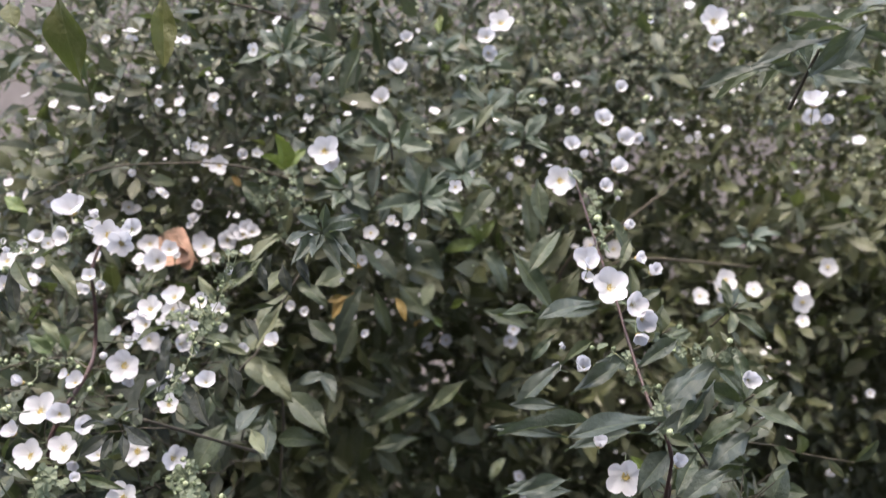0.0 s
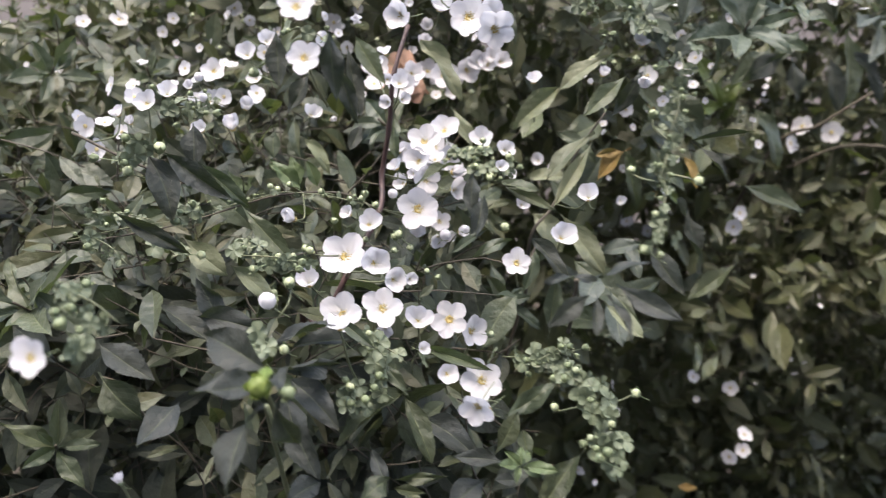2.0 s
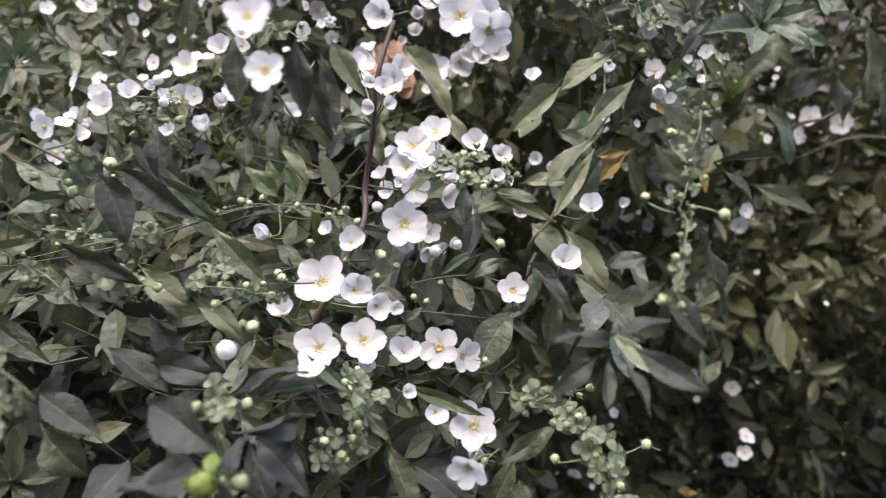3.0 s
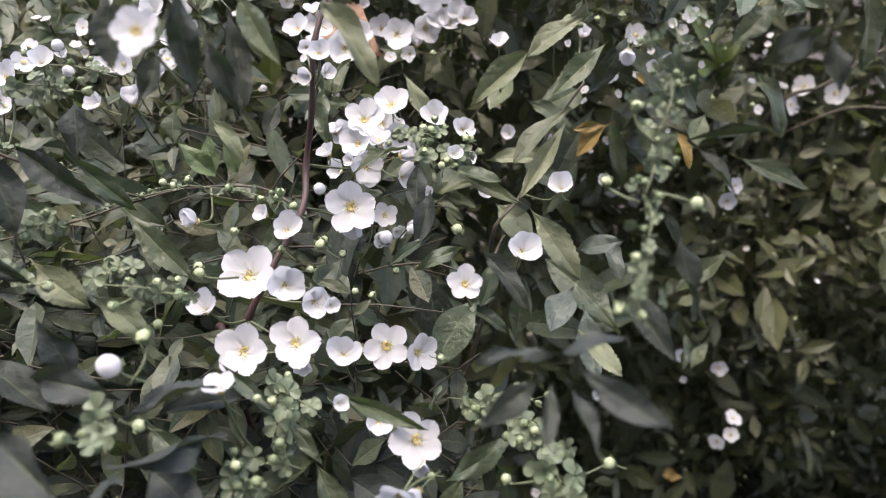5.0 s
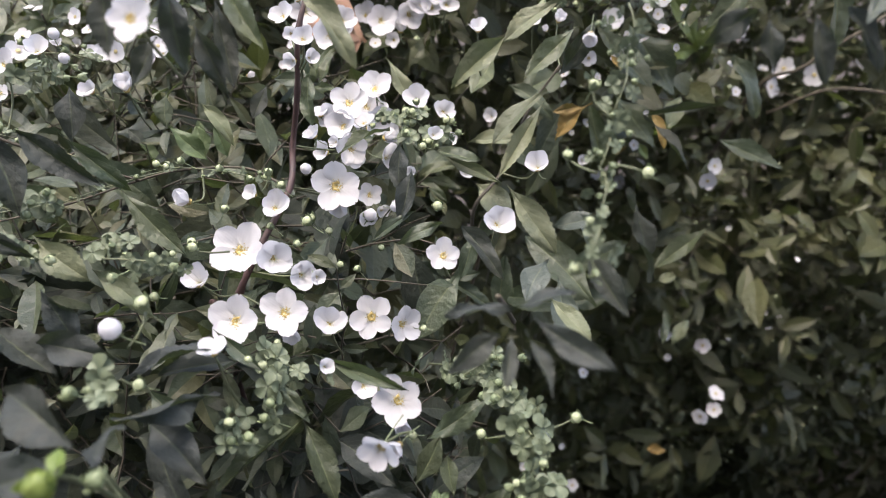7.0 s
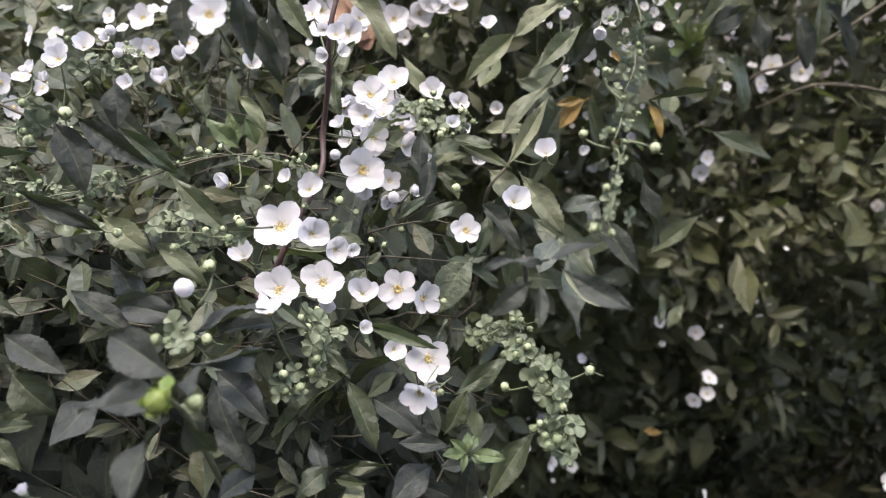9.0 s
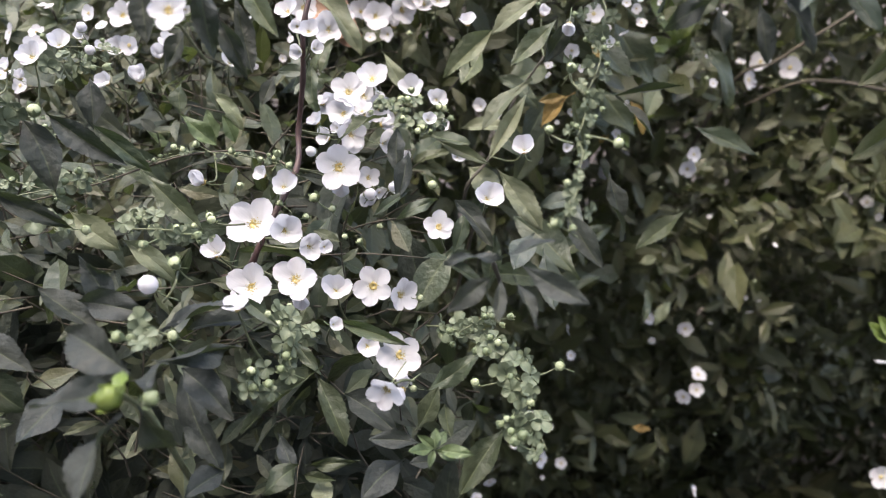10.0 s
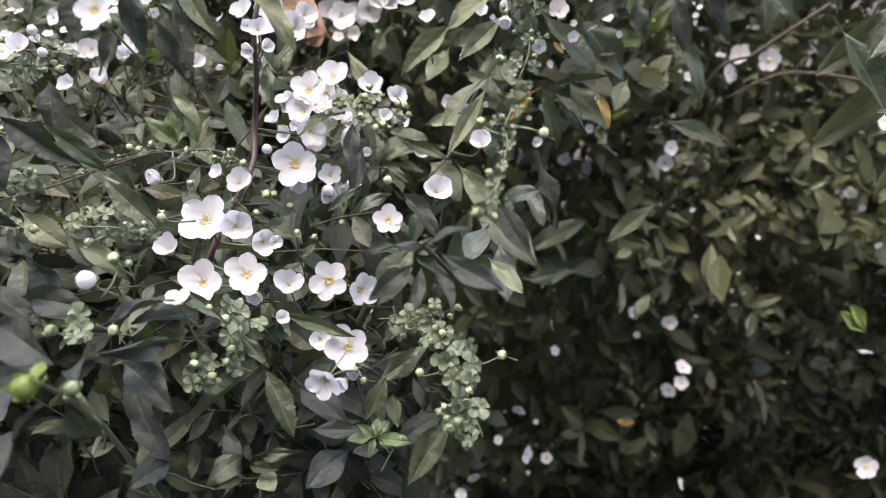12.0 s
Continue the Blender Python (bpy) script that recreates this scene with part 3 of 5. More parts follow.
# ---- foliage masses: leafy twigs joined into one mesh ----
class Mass:
    def __init__(self, seed, rows=5):
        self.rng, self.rows = random.Random(seed), rows
        self.kinds = [blade(rows, 3, seed + i, droop=d, fold=f) for i, (d, f) in enumerate(((0.2, 0.1), (0.38, 0.06), (0.05, 0.16), (-0.14, 0.09), (0.28, 0.04)))]
        self.pts, self.uvs, self.faces, self.mat, self.count = [], [], [], [], 0

    def leaf(self, base, along, up, length, width):
        pts, uvs = self.rng.choice(self.kinds)
        y = along.normalized()
        z = up - y * up.dot(y)
        if z.length < 1e-4:
            z = y.orthogonal()
        z.normalize()
        x = y.cross(z)
        m = np.array((x * width * length, y * length, z * length))
        self.pts.append(np.array(pts) @ m + np.array(base))
        self.uvs.extend(uvs)
        o = self.count
        for i in range(self.rows - 1):
            for j in range(2):
                self.faces.append((o + i * 3 + j, o + i * 3 + j + 1, o + (i + 1) * 3 + j + 1, o + (i + 1) * 3 + j))
                self.mat.append(0)
        self.count += len(pts)

    def stick(self, a, b, r):
        d = (b - a).normalized()
        q = d.orthogonal().normalized() * r
        w = d.cross(q)
        ring = [q, -0.5 * q + 0.866 * w, -0.5 * q - 0.866 * w]
        self.pts.append(np.array([tuple(a + v) for v in ring] + [tuple(b + v * 0.7) for v in ring]))
        self.uvs.extend([(0.2, 0.5)] * 6)
        o = self.count
        for i in range(3):
            self.faces.append((o + i, o + (i + 1) % 3, o + 3 + (i + 1) % 3, o + 3 + i))
            self.mat.append(1)
        self.count += 6

    def dot(self, c, r, mat):
        p = [(0, 0, 1), (1, 0, 0), (0, 1, 0), (-1, 0, 0), (0, -1, 0), (0, 0, -1)]
        self.pts.append(np.array(p) * r + np.array(c))
        self.uvs.extend([(0.5, 0.6)] * 6)
        o = self.count
        for k in range(4):
            a, b = 1 + k, 1 + (k + 1) % 4
            self.faces += [(o, o + a, o + b), (o + 5, o + b, o + a)]
            self.mat += [mat, mat]
        self.count += 6

    def twig(self, start, way, length, size, keep=None, gap=0.011, buds=0.3, wide=(0.32, 0.5)):
        rng = self.rng
        p, d = Vector(start), way.normalized()
        n = max(3, int(length / gap))
        turn = rng.uniform(0, 6.28)
        for k in range(n):
            d = (d + Vector((rng.gauss(0, 0.12), rng.gauss(0, 0.12), rng.gauss(0, 0.1)))).normalized()
            q = p + d * gap
            if keep is None or keep(q):
                self.stick(p, q, 0.00022 + 0.0003 * (1 - k / n))
                turn += 2.4
                side = d.orthogonal().normalized()
                side = Matrix.Rotation(turn, 3, d) @ side
                s = size * rng.uniform(0.6, 1.15) * (1.0 if k < n - 2 else 0.6)
                along = (d * rng.uniform(0.35, 0.9) + side).normalized()
                up = (Vector((0, -0.75, 0.75)) + Vector((rng.gauss(0, 0.5), rng.gauss(0, 0.4), rng.gauss(0, 0.3)))).normalized()
                if keep is None or keep(q + along * s):
                    self.leaf(q, along, up, s, rng.uniform(*wide))
                if rng.random() < buds * 0.4:
                    self.dot(q + side * rng.uniform(0.002, 0.008) + Vector((0, -0.002, 0.004)), rng.uniform(0.001, 0.0018), 2)
            p = q
        return p, d

    def make(self, name, parent, mats, label=""):
        pts = np.concatenate(self.pts)
        me = bpy.data.meshes.new(name)
        me.from_pydata(pts.tolist(), [], self.faces)
        layer = me.uv_layers.new(name="UVMap")
        index = np.empty(len(me.loops), dtype=np.int32)
        me.loops.foreach_get("vertex_index", index)
        layer.data.foreach_set("uv", np.array(self.uvs, dtype=np.float32)[index].ravel())
        for m in mats:
            me.materials.append(m)
        me.polygons.foreach_set("material_index", self.mat)
        me.polygons.foreach_set("use_smooth", [True] * len(self.faces))
        crease(me, np.abs(np.array(self.uvs)[:, 0] - 0.5) < 0.01)
        ob = part(name, me, parent, None, label)
        ob["kind"] = "stuff"
        return ob


MASS_MATS = [M_MASS, M_BARK, M_BUDTIP]
BACK_MATS = [M_BACK, M_BARK, M_BUDTIP]

# ---- setting ----
def sheet(name, size, n, mat, relief, seed, label):
    bm = bmesh.new()
    bmesh.ops.create_grid(bm, x_segments=n, y_segments=n, size=size)
    for v in bm.verts:
        v.co.z += relief * noise.noise(Vector((v.co.x * 1.7, v.co.y * 1.7, seed)))
    return tagged(new(name, finish(bm, name, [mat])), label, "ground", kind="structure")


sheet("ground", 400.0, 60, M_PAVE, 0.0, 1.0, "grey paved ground reaching far behind the shrubs")
soil = sheet("soil_bed", 2.0, 70, M_SOIL, 0.03, 4.0, "dark bare soil bed under the flowering shrubs")
soil.location = (0.2, 0.7, 0.035)
soil.scale = (1.0, 0.78, 1.0)
bm = bmesh.new()
bmesh.ops.create_cube(bm, size=1.0)
for v in bm.verts:
    v.co = Vector((v.co.x * 9.0, v.co.y * 0.2, v.co.z * 2.4 + 1.2))
bmesh.ops.bevel(bm, geom=bm.edges[:], offset=0.01, segments=2, affect="EDGES")
wall = tagged(new("wall_north", finish(bm, "wall_north", [M_WALL], False)), "pinkish grey plastered wall behind the shrubs", "wall", kind="structure")
wall.location = (0.0, 2.4, 0.0)

# unseen wall behind the camera, added to block low front light and bounce fill
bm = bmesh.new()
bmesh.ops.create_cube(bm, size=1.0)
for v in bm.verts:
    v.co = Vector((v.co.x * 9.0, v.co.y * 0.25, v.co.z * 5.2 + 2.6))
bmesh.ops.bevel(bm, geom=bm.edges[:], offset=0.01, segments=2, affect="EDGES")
added_wall = tagged(new("added_wall_south", finish(bm, "added_wall_south", [M_FILL_WALL], False)), "unseen grey wall added to block low sky and bounce light", "wall", kind="structure")
added_wall.location = (0.0, -1.0, 0.0)

# ---- places in millimetres ----
NEAR_FLOWERS = [
    (-130, 297, 996, 14.9, -1, 42, 80),
    (-121, 294, 996, 10.5, 19, 33, 70),
    (-116, 301, 988, 9.7, 22, 27, 65),
    (-117, 287, 985, 12.3, -1, 39, 85),
    (-128, 283, 984, 13.4, -8, 38, 80),
    (-107, 292, 979, 10.5, 6, 54, 60),
    (-98, 306, 973, 12.6, 0, 28, 95),
    (-91, 323, 960, 12.0, 46, 22, 80),
    (-126, 317, 999, 9.6, 6, 50, 70),
    (-152, 322, 997, 9.0, -40, 35, 42),
    (-112, 333, 1000, 15.5, 6, 28, 85),
    (-112, 336, 993, 8.5, 7, -14, 60),
    (-106, 362, 985, 8.9, 13, 28, 80),
    (-106, 357, 981, 8.8, 15, -13, 60),
]
UPRIGHT_FLOWERS = [
    (-112, 360, 1002, 11.9, 18, 17, 80),
    (-114, 370, 1014, 12.8, -8, 38, 85),
    (-107, 384, 1015, 13.8, 6, 54, 75),
    (-105, 383, 1005, 11.4, 12, 17, 80),
    (-115, 366, 1007, 12.8, -21, 36, 75),
    (-102, 372, 995, 12.2, 46, 22, 70),
    (-122, 352, 1008, 8.2, -48, 51, 60),
    (-98, 360, 982, 7.6, 49, 30, 55),
    (-140, 293, 988, 10.7, -21, 56, 55),
    (-51, 358, 1000, 11.5, -21, 56, 55),
    (-66, 305, 1004, 10.3, 16, 50, 62),
    (-79, 298, 998, 9.0, 0, 33, 90),
    (-97, 283, 967, 8.2, 13, 39, 75),
]
LOWER_FLOWERS = [
    (-87, 269, 975, 12.2, 6, 34, 90),
    (-88, 243, 985, 9.1, -18, 0, 80),
    (-123, 254, 996, 7.6, -64, 80, 70),
    (-104, 268, 984, 5.4, 39, 39, 60),
    (-189, 372, 1013, 11.4, -3, 59, 45),
    (-203, 332, 1030, 8.8, -1, 44, 75),
    (-205, 352, 1029, 10.1, 31, 56, 60),
    (-220, 345, 1022, 7.6, -43, 62, 55),
    (-215, 417, 1013, 12.2, -1, 44, 70),
    (-193, 400, 1015, 9.7, 30, 51, 50),
    (-131, 256, 1060, 8.0, 0, 28, 90),
    (-132, 360, 1042, 9.6, -25, 46, 70),
    (-119, 327, 1043, 6.7, 6, 39, 75),
    (-123, 333, 1036, 6.7, -25, 9, 60),
]
TIP_FLOWERS = [
    (-119, 333, 1037, 5.8, 39, 24, 60),
    (-50, 300, 1054, 6.5, -10, -17, 50),
    (-73, 400, 1034, 8.8, -7, 70, 60),
    (-52, 421, 1034, 8.5, -3, 54, 60),
    (-43, 418, 1036, 8.3, 15, 54, 50),
    (-122, 472, 1024, 12.1, -1, 39, 75),
    (-117, 510, 1016, 13.5, 6, 39, 75),
    (-127, 439, 1022, 9.0, 42, 48, 50),
    (-92, 459, 1031, 12.6, -1, 44, 75),
    (-86, 457, 1033, 10.5, 19, 33, 70),
    (-161, 215, 978, 5.0, -8, 73, 30),
    (-202, 374, 1011, 9.2, -23, 41, 60),
    (-165, 400, 1014, 10.1, 47, 46, 60),
    (-219, 410, 1014, 8.1, 18, 69, 60),
]
TOP_FLOWERS = [
    (-107, 298, 1076, 14.3, 2, 53, 60),
    (-104, 310, 1072, 7.8, 1, 40, 30),
    (-98, 305, 1066, 12.1, -5, 25, 80),
    (-91, 300, 1064, 11.0, 6, -3, 80),
    (-93, 315, 1066, 10.2, 20, 29, 70),
    (-117, 310, 1065, 10.1, -22, 13, 70),
    (-145, 450, 1028, 13.8, 1, 20, 80),
    (-113, 450, 1026, 13.8, 7, 25, 80),
    (-102, 460, 1028, 14.1, 13, 13, 75),
    (-125, 470, 1038, 11.6, 14, 35, 50),
    (-124, 480, 1044, 11.7, 1, 36, 50),
    (-106, 469, 1072, 13.4, 1, 25, 80),
    (-95, 480, 1076, 10.1, 20, 29, 60),
]
SECOND_FLOWERS = [
    (86, 377, 1074, 15.4, -5, 25, 80),
    (120, 450, 1097, 13.6, 1, 31, 60),
    (131, 450, 1086, 14.3, 20, 29, 60),
    (100, 430, 1084, 13.0, -12, 40, 55),
    (117, 400, 1076, 13.9, 26, 37, 60),
    (108, 380, 1070, 9.2, 1, 31, 60),
    (107, 330, 1061, 9.0, 15, 40, 35),
    (86, 302, 1054, 12.4, -12, 35, 75),
    (108, 293, 1052, 9.8, 21, 43, 45),
    (89, 275, 1052, 13.7, 1, 36, 80),
    (98, 280, 1044, 11.0, 19, 19, 75),
    (102, 280, 1039, 10.3, 17, 2, 75),
    (102, 285, 1031, 8.0, 10, -21, 60),
    (78, 259, 1029, 10.3, -19, 43, 45),
]
SECOND_TIP_FLOWERS = [
    (132, 258, 1025, 8.7, 1, 25, 60),
    (91, 249, 995, 13.0, -11, 14, 90),
    (80, 240, 1011, 7.8, 2, 66, 50),
    (108, 250, 998, 9.1, 18, 63, 50),
    (72, 270, 1032, 5.8, 1, 40, 20),
    (114, 380, 1064, 5.8, 1, 31, 10),
    (111, 420, 1082, 7.0, 1, 31, 10),
    (175, 440, 1149, 16.6, 1, 25, 85),
    (197, 460, 1150, 8.7, 1, 31, 30),
    (180, 450, 1138, 10.6, 1, 14, 75),
    (63, 460, 1151, 15.5, 1, 36, 80),
    (57, 500, 1145, 13.4, -11, 25, 70),
    (58, 500, 1136, 11.9, 6, 3, 70),
    (1, 500, 1126, 15.1, 1, 36, 60),
]
INNER_FLOWERS = [
    (-9, 493, 1108, 15.5, 1, 40, 60),
    (-26, 381, 1089, 15.7, 1, 20, 85),
    (-25, 385, 1084, 11.0, 22, -3, 70),
    (6, 520, 1145, 11.7, 1, 36, 60),
    (-61, 560, 1119, 12.8, 1, 14, 60),
    (-106, 600, 1141, 12.8, -16, 14, 60),
    (107, 550, 1118, 11.0, 1, 36, 50),
    (103, 500, 1098, 10.7, -18, 39, 50),
    (111, 500, 1099, 10.0, 18, 13, 50),
    (36, 350, 1076, 6.5, 1, 14, 85),
    (136, 480, 1114, 10.2, 1, 25, 60),
    (223, 420, 1105, 17.1, -22, 62, 60),
    (228, 420, 1097, 10.1, 19, 24, 50),
    (-24, 440, 1047, 12.3, -13, 55, 55),
]
DEEP_FLOWERS = [
    (-15, 460, 1031, 8.9, 1, 31, 60),
    (-10, 646, 891, 11.3, 5, 15, 70),
    (9, 649, 895, 10.2, 5, 15, 70),
    (10, 645, 884, 10.2, 5, 15, 70),
    (27, 647, 890, 10.2, 5, 15, 70),
    (80, 560, 932, 9.6, 19, 24, 60),
    (78, 560, 922, 10.5, 1, 14, 60),
    (249, 585, 962, 17.0, 13, 25, 70),
    (251, 585, 951, 16.1, 12, -3, 70),
    (235, 600, 944, 13.8, 14, 30, 60),
    (287, 620, 943, 13.3, 1, 40, 60),
    (332, 630, 940, 12.6, 1, 40, 60),
    (337, 636, 926, 17.7, 1, 14, 70),
    (368, 660, 951, 16.1, 1, 14, 70),
]
EXTRA_FLOWERS = [
    (-153, 185, 1027, 6.2, 2, 35, 85),
    (-85, 349, 1012, 6.7, 20, 38, 60),
    (-81, 372, 1003, 6.2, 35, 25, 60),
    (-93, 365, 992, 7.0, 14, 49, 50),
    (-112, 375, 994, 10.6, -10, 10, 75),
    (-111, 390, 1007, 12.2, 13, 28, 80),
    (-103, 385, 999, 9.5, 31, 31, 75),
    (-120, 372, 1008, 10.2, -35, 27, 70),
    (-134, 325, 999, 7.0, -41, 40, 60),
    (-120, 360, 1000, 8.8, -39, 25, 70),
    (-117, 292, 976, 6.4, 2, -3, 60),
    (-110, 292, 993, 5.2, 30, 26, 60),
    (-193, 343, 1034, 5.9, 14, 44, 50),
    (-219, 350, 1018, 6.3, 15, 58, 45),
]
HIGH_FLOWERS = [
    (-127, 235, 1072, 7.3, 1, 41, 80),
    (-191, 400, 1037, 11.6, 1, 46, 65),
    (-183, 400, 1043, 10.1, 23, 45, 65),
    (-213, 420, 1026, 12.0, 2, 35, 80),
    (-194, 420, 1024, 9.6, -13, 39, 65),
    (-129, 420, 1025, 15.3, 9, 24, 70),
    (-126, 430, 1029, 12.2, 22, 35, 70),
    (-97, 460, 1031, 12.2, 2, 35, 75),
    (-90, 460, 1035, 11.0, 15, 35, 75),
    (-125, 285, 1065, 5.7, 3, 24, 30),
    (-332, 500, 1006, 8.0, 2, 35, 60),
    (-286, 480, 1000, 7.7, 1, 41, 60),
    (-261, 480, 1001, 7.0, 1, 41, 60),
]
SIDE_FLOWERS = [
    (-92, 380, 1013, 11.5, -10, 50, 70),
    (-83, 377, 1011, 9.5, 20, 40, 60),
    (-63, 452, 987, 9, -20, 35, 60),
    (-57, 452, 984, 8, 20, 30, 55),
    (-46, 455, 986, 5, 0, 30, 50),
    (-20, 453, 969, 7, 0, 30, 60),
    (-74, 383, 987, 8.5, 10, 40, 55),
]
DARK_LEAVES = [
    (-140, 266, 1065, -138, 262, 1052, 41, 10),
    (-127, 262, 1066, -124, 258, 1051, 33, -15),
    (-134, 272, 1054, -139, 267, 1045, 38, 0),
    (-129, 278, 1055, -123, 275, 1042, 32, 20),
    (-128, 288, 1059, -124, 282, 1042, 29, -25),
    (-133, 341, 1027, -136, 335, 1018, 46, 0),
    (-194, 346, 1021, -192, 335, 1010, 56, 0),
    (-185, 302, 1023, -164, 298, 1011, 30, 15),
    (-184, 289, 1026, -173, 279, 1015, 50, -20),
    (-186, 269, 1017, -166, 267, 1008, 23, 25),
    (-156, 263, 988, -161, 261, 1002, 44, 0),
    (-168, 255, 998, -152, 248, 993, 41, -20),
]
DARK_LEAVES_B = [
    (-157, 251, 998, -140, 248, 997, 40, 20),
    (-139, 248, 993, -124, 257, 1001, 30, -50),
    (-121, 260, 990, -134, 252, 992, 38, 20),
    (-128, 212, 1010, -144, 222, 1011, 44, -18),
    (-127, 208, 1010, -137, 200, 1014, 44, 30),
    (-127, 205, 1008, -132, 191, 1003, 67, 42),
    (-132, 230, 999, -120, 253, 986, 15, 45),
    (-126, 209, 1006, -122, 209, 994, 44, 20),
    (-126, 212, 1006, -129, 224, 1007, 39, -20),
    (-132, 241, 989, -119, 232, 984, 44, 0),
    (-137, 253, 977, -127, 236, 966, 40, 10),
    (-181, 248, 990, -165, 242, 985, 43, 0),
]
DARK_LEAVES_C = [
    (-102, 273, 958, -87, 262, 956, 46, 0),
    (-79, 248, 965, -92, 246, 968, 36, 0),
    (-76, 246, 962, -83, 242, 964, 43, 0),
    (-84, 250, 958, -93, 239, 956, 58, -10),
    (-94, 340, 1012, -94, 330, 1001, 46, 20),
    (-90, 330, 1008, -93, 318, 995, 31, 20),
    (-75, 301, 1005, -64, 290, 998, 33, 0),
    (-114, 247, 967, -109, 237, 964, 33, 0),
    (-51, 336, 1036, -44, 332, 1050, 37, 20),
    (-161, 245, 977, -165, 232, 978, 62, 0),
    (-125, 240, 961, -131, 231, 962, 62, 0),
]
SHOOT_LEAVES = [
    (-67, 233, 1024, -77, 231, 1026, 32, 25),
    (-67, 232, 1025, -59, 230, 1031, 45, -40),
    (-68, 231, 1022, -76, 225, 1017, 39, -20),
    (-67, 230, 1022, -68, 222, 1017, 31, 0),
    (-64, 230, 1025, -53, 221, 1023, 32, 30),
    (-65, 231, 1022, -60, 221, 1019, 29, -30),
    (-52, 257, 1023, -45, 246, 1016, 35, 10),
    (-41, 278, 1043, -27, 276, 1047, 14, 0),
    (-41, 278, 1043, -32, 269, 1038, 27, -30),
    (-44, 269, 1031, -36, 258, 1019, 23, -30),
    (-30, 260, 1067, -38, 259, 1061, 47, -20),
    (-28, 262, 1066, -26, 257, 1058, 37, 20),
]
SHOOT_LEAVES_B = [
    (-21, 261, 1067, -18, 255, 1058, 40, 0),
    (-16, 261, 1068, -11, 254, 1060, 29, 20),
]
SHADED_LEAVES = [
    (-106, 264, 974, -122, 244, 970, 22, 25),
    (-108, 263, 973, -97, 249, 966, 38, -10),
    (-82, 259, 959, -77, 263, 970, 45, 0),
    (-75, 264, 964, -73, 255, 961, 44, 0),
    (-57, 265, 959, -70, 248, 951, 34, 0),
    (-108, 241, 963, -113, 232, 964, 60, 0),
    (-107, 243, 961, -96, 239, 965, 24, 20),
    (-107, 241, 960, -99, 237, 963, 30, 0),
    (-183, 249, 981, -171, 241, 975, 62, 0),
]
GREEN_LEAVES = [
    (-126, 289, 1061, -117, 281, 1051, 34, 0),
    (-123, 351, 1028, -123, 344, 1015, 43, 20),
    (-164, 345, 1022, -164, 338, 1014, 60, 0),
    (-181, 314, 1018, -163, 309, 1007, 29, 10),
    (-166, 311, 1005, -148, 303, 991, 32, 0),
    (-128, 266, 994, -115, 261, 987, 22, 30),
    (-114, 267, 980, -106, 260, 975, 30, 0),
    (-108, 275, 982, -84, 268, 979, 16, 30),
    (-80, 269, 964, -67, 271, 975, 36, 20),
]
GREEN_LEAVES_B = [
    (-99, 356, 1011, -115, 346, 1009, 22, 20),
    (-88, 324, 998, -99, 314, 994, 22, 0),
    (-80, 319, 997, -91, 311, 995, 34, 0),
    (-86, 360, 1004, -70, 353, 1002, 36, 0),
    (-84, 362, 1002, -63, 353, 997, 21, 20),
    (-73, 350, 965, -86, 332, 949, 48, 0),
    (-71, 327, 991, -74, 318, 981, 39, 0),
]
GREEN_LEAVES_C = [
    (-109, 326, 969, -115, 317, 963, 60, 0),
    (-116, 342, 979, -124, 330, 972, 44, 0),
    (-147, 270, 974, -134, 261, 969, 37, 10),
]
PALE_LEAVES = [
    (-109, 282, 1062, -97, 275, 1051, 33, -10),
    (-154, 344, 1019, -143, 338, 1012, 38, 0),
    (-172, 280, 1006, -159, 274, 1000, 53, 0),
    (-158, 277, 1000, -144, 272, 993, 35, 0),
    (-48, 384, 1019, -67, 374, 1003, 33, 25),
    (-49, 379, 1017, -63, 364, 993, 21, -15),
    (-64, 379, 1037, -81, 372, 1021, 36, 0),
    (-48, 375, 1050, -66, 371, 1039, 41, 0),
    (-95, 411, 1000, -102, 410, 1020, 32, 0),
    (-60, 362, 992, -43, 345, 980, 41, 0),
    (-70, 371, 988, -58, 359, 982, 64, 0),
    (-104, 241, 959, -100, 235, 959, 74, 0),
]
PALE_LEAVES_B = [
    (-50, 305, 984, -40, 291, 979, 36, 0),
]
WIDE_LEAVES = [
    (97, 372, 1034, 73, 367, 1000, 34, 0),
    (99, 387, 1051, 74, 378, 1026, 35, -20),
]
WHORL_LEAVES = [
    (-9, 271, 1074, -18, 257, 1076, 29, 10),
    (-9, 271, 1074, -13, 252, 1072, 25, -20),
    (-9, 271, 1074, -9, 252, 1068, 22, 0),
    (-9, 271, 1074, -1, 253, 1066, 27, 15),
    (-9, 271, 1074, 5, 250, 1071, 21, -15),
    (-9, 271, 1074, 7, 252, 1079, 19, 20),
    (-9, 271, 1074, 0, 262, 1083, 29, 0),
    (-9, 271, 1074, -8, 271, 1084, 41, 30),
    (-9, 271, 1074, -15, 264, 1081, 39, -10),
]
BLUE_LEAVES = [
    (-24, 442, 1068, -13, 429, 1045, 50, 0),
    (-3, 441, 1080, -13, 427, 1061, 33, 20),
    (14, 461, 1069, 17, 445, 1038, 24, -20),
    (2, 448, 1056, -12, 439, 1043, 36, 15),
    (-57, 454, 1091, -47, 444, 1076, 43, 0),
    (-62, 449, 1060, -49, 441, 1058, 45, 0),
    (-49, 322, 986, -56, 306, 983, 49, 0),
    (-46, 320, 982, -43, 303, 969, 41, 0),
    (-44, 364, 976, -31, 360, 985, 50, 0),
    (-33, 378, 976, -25, 364, 968, 44, 0),
]
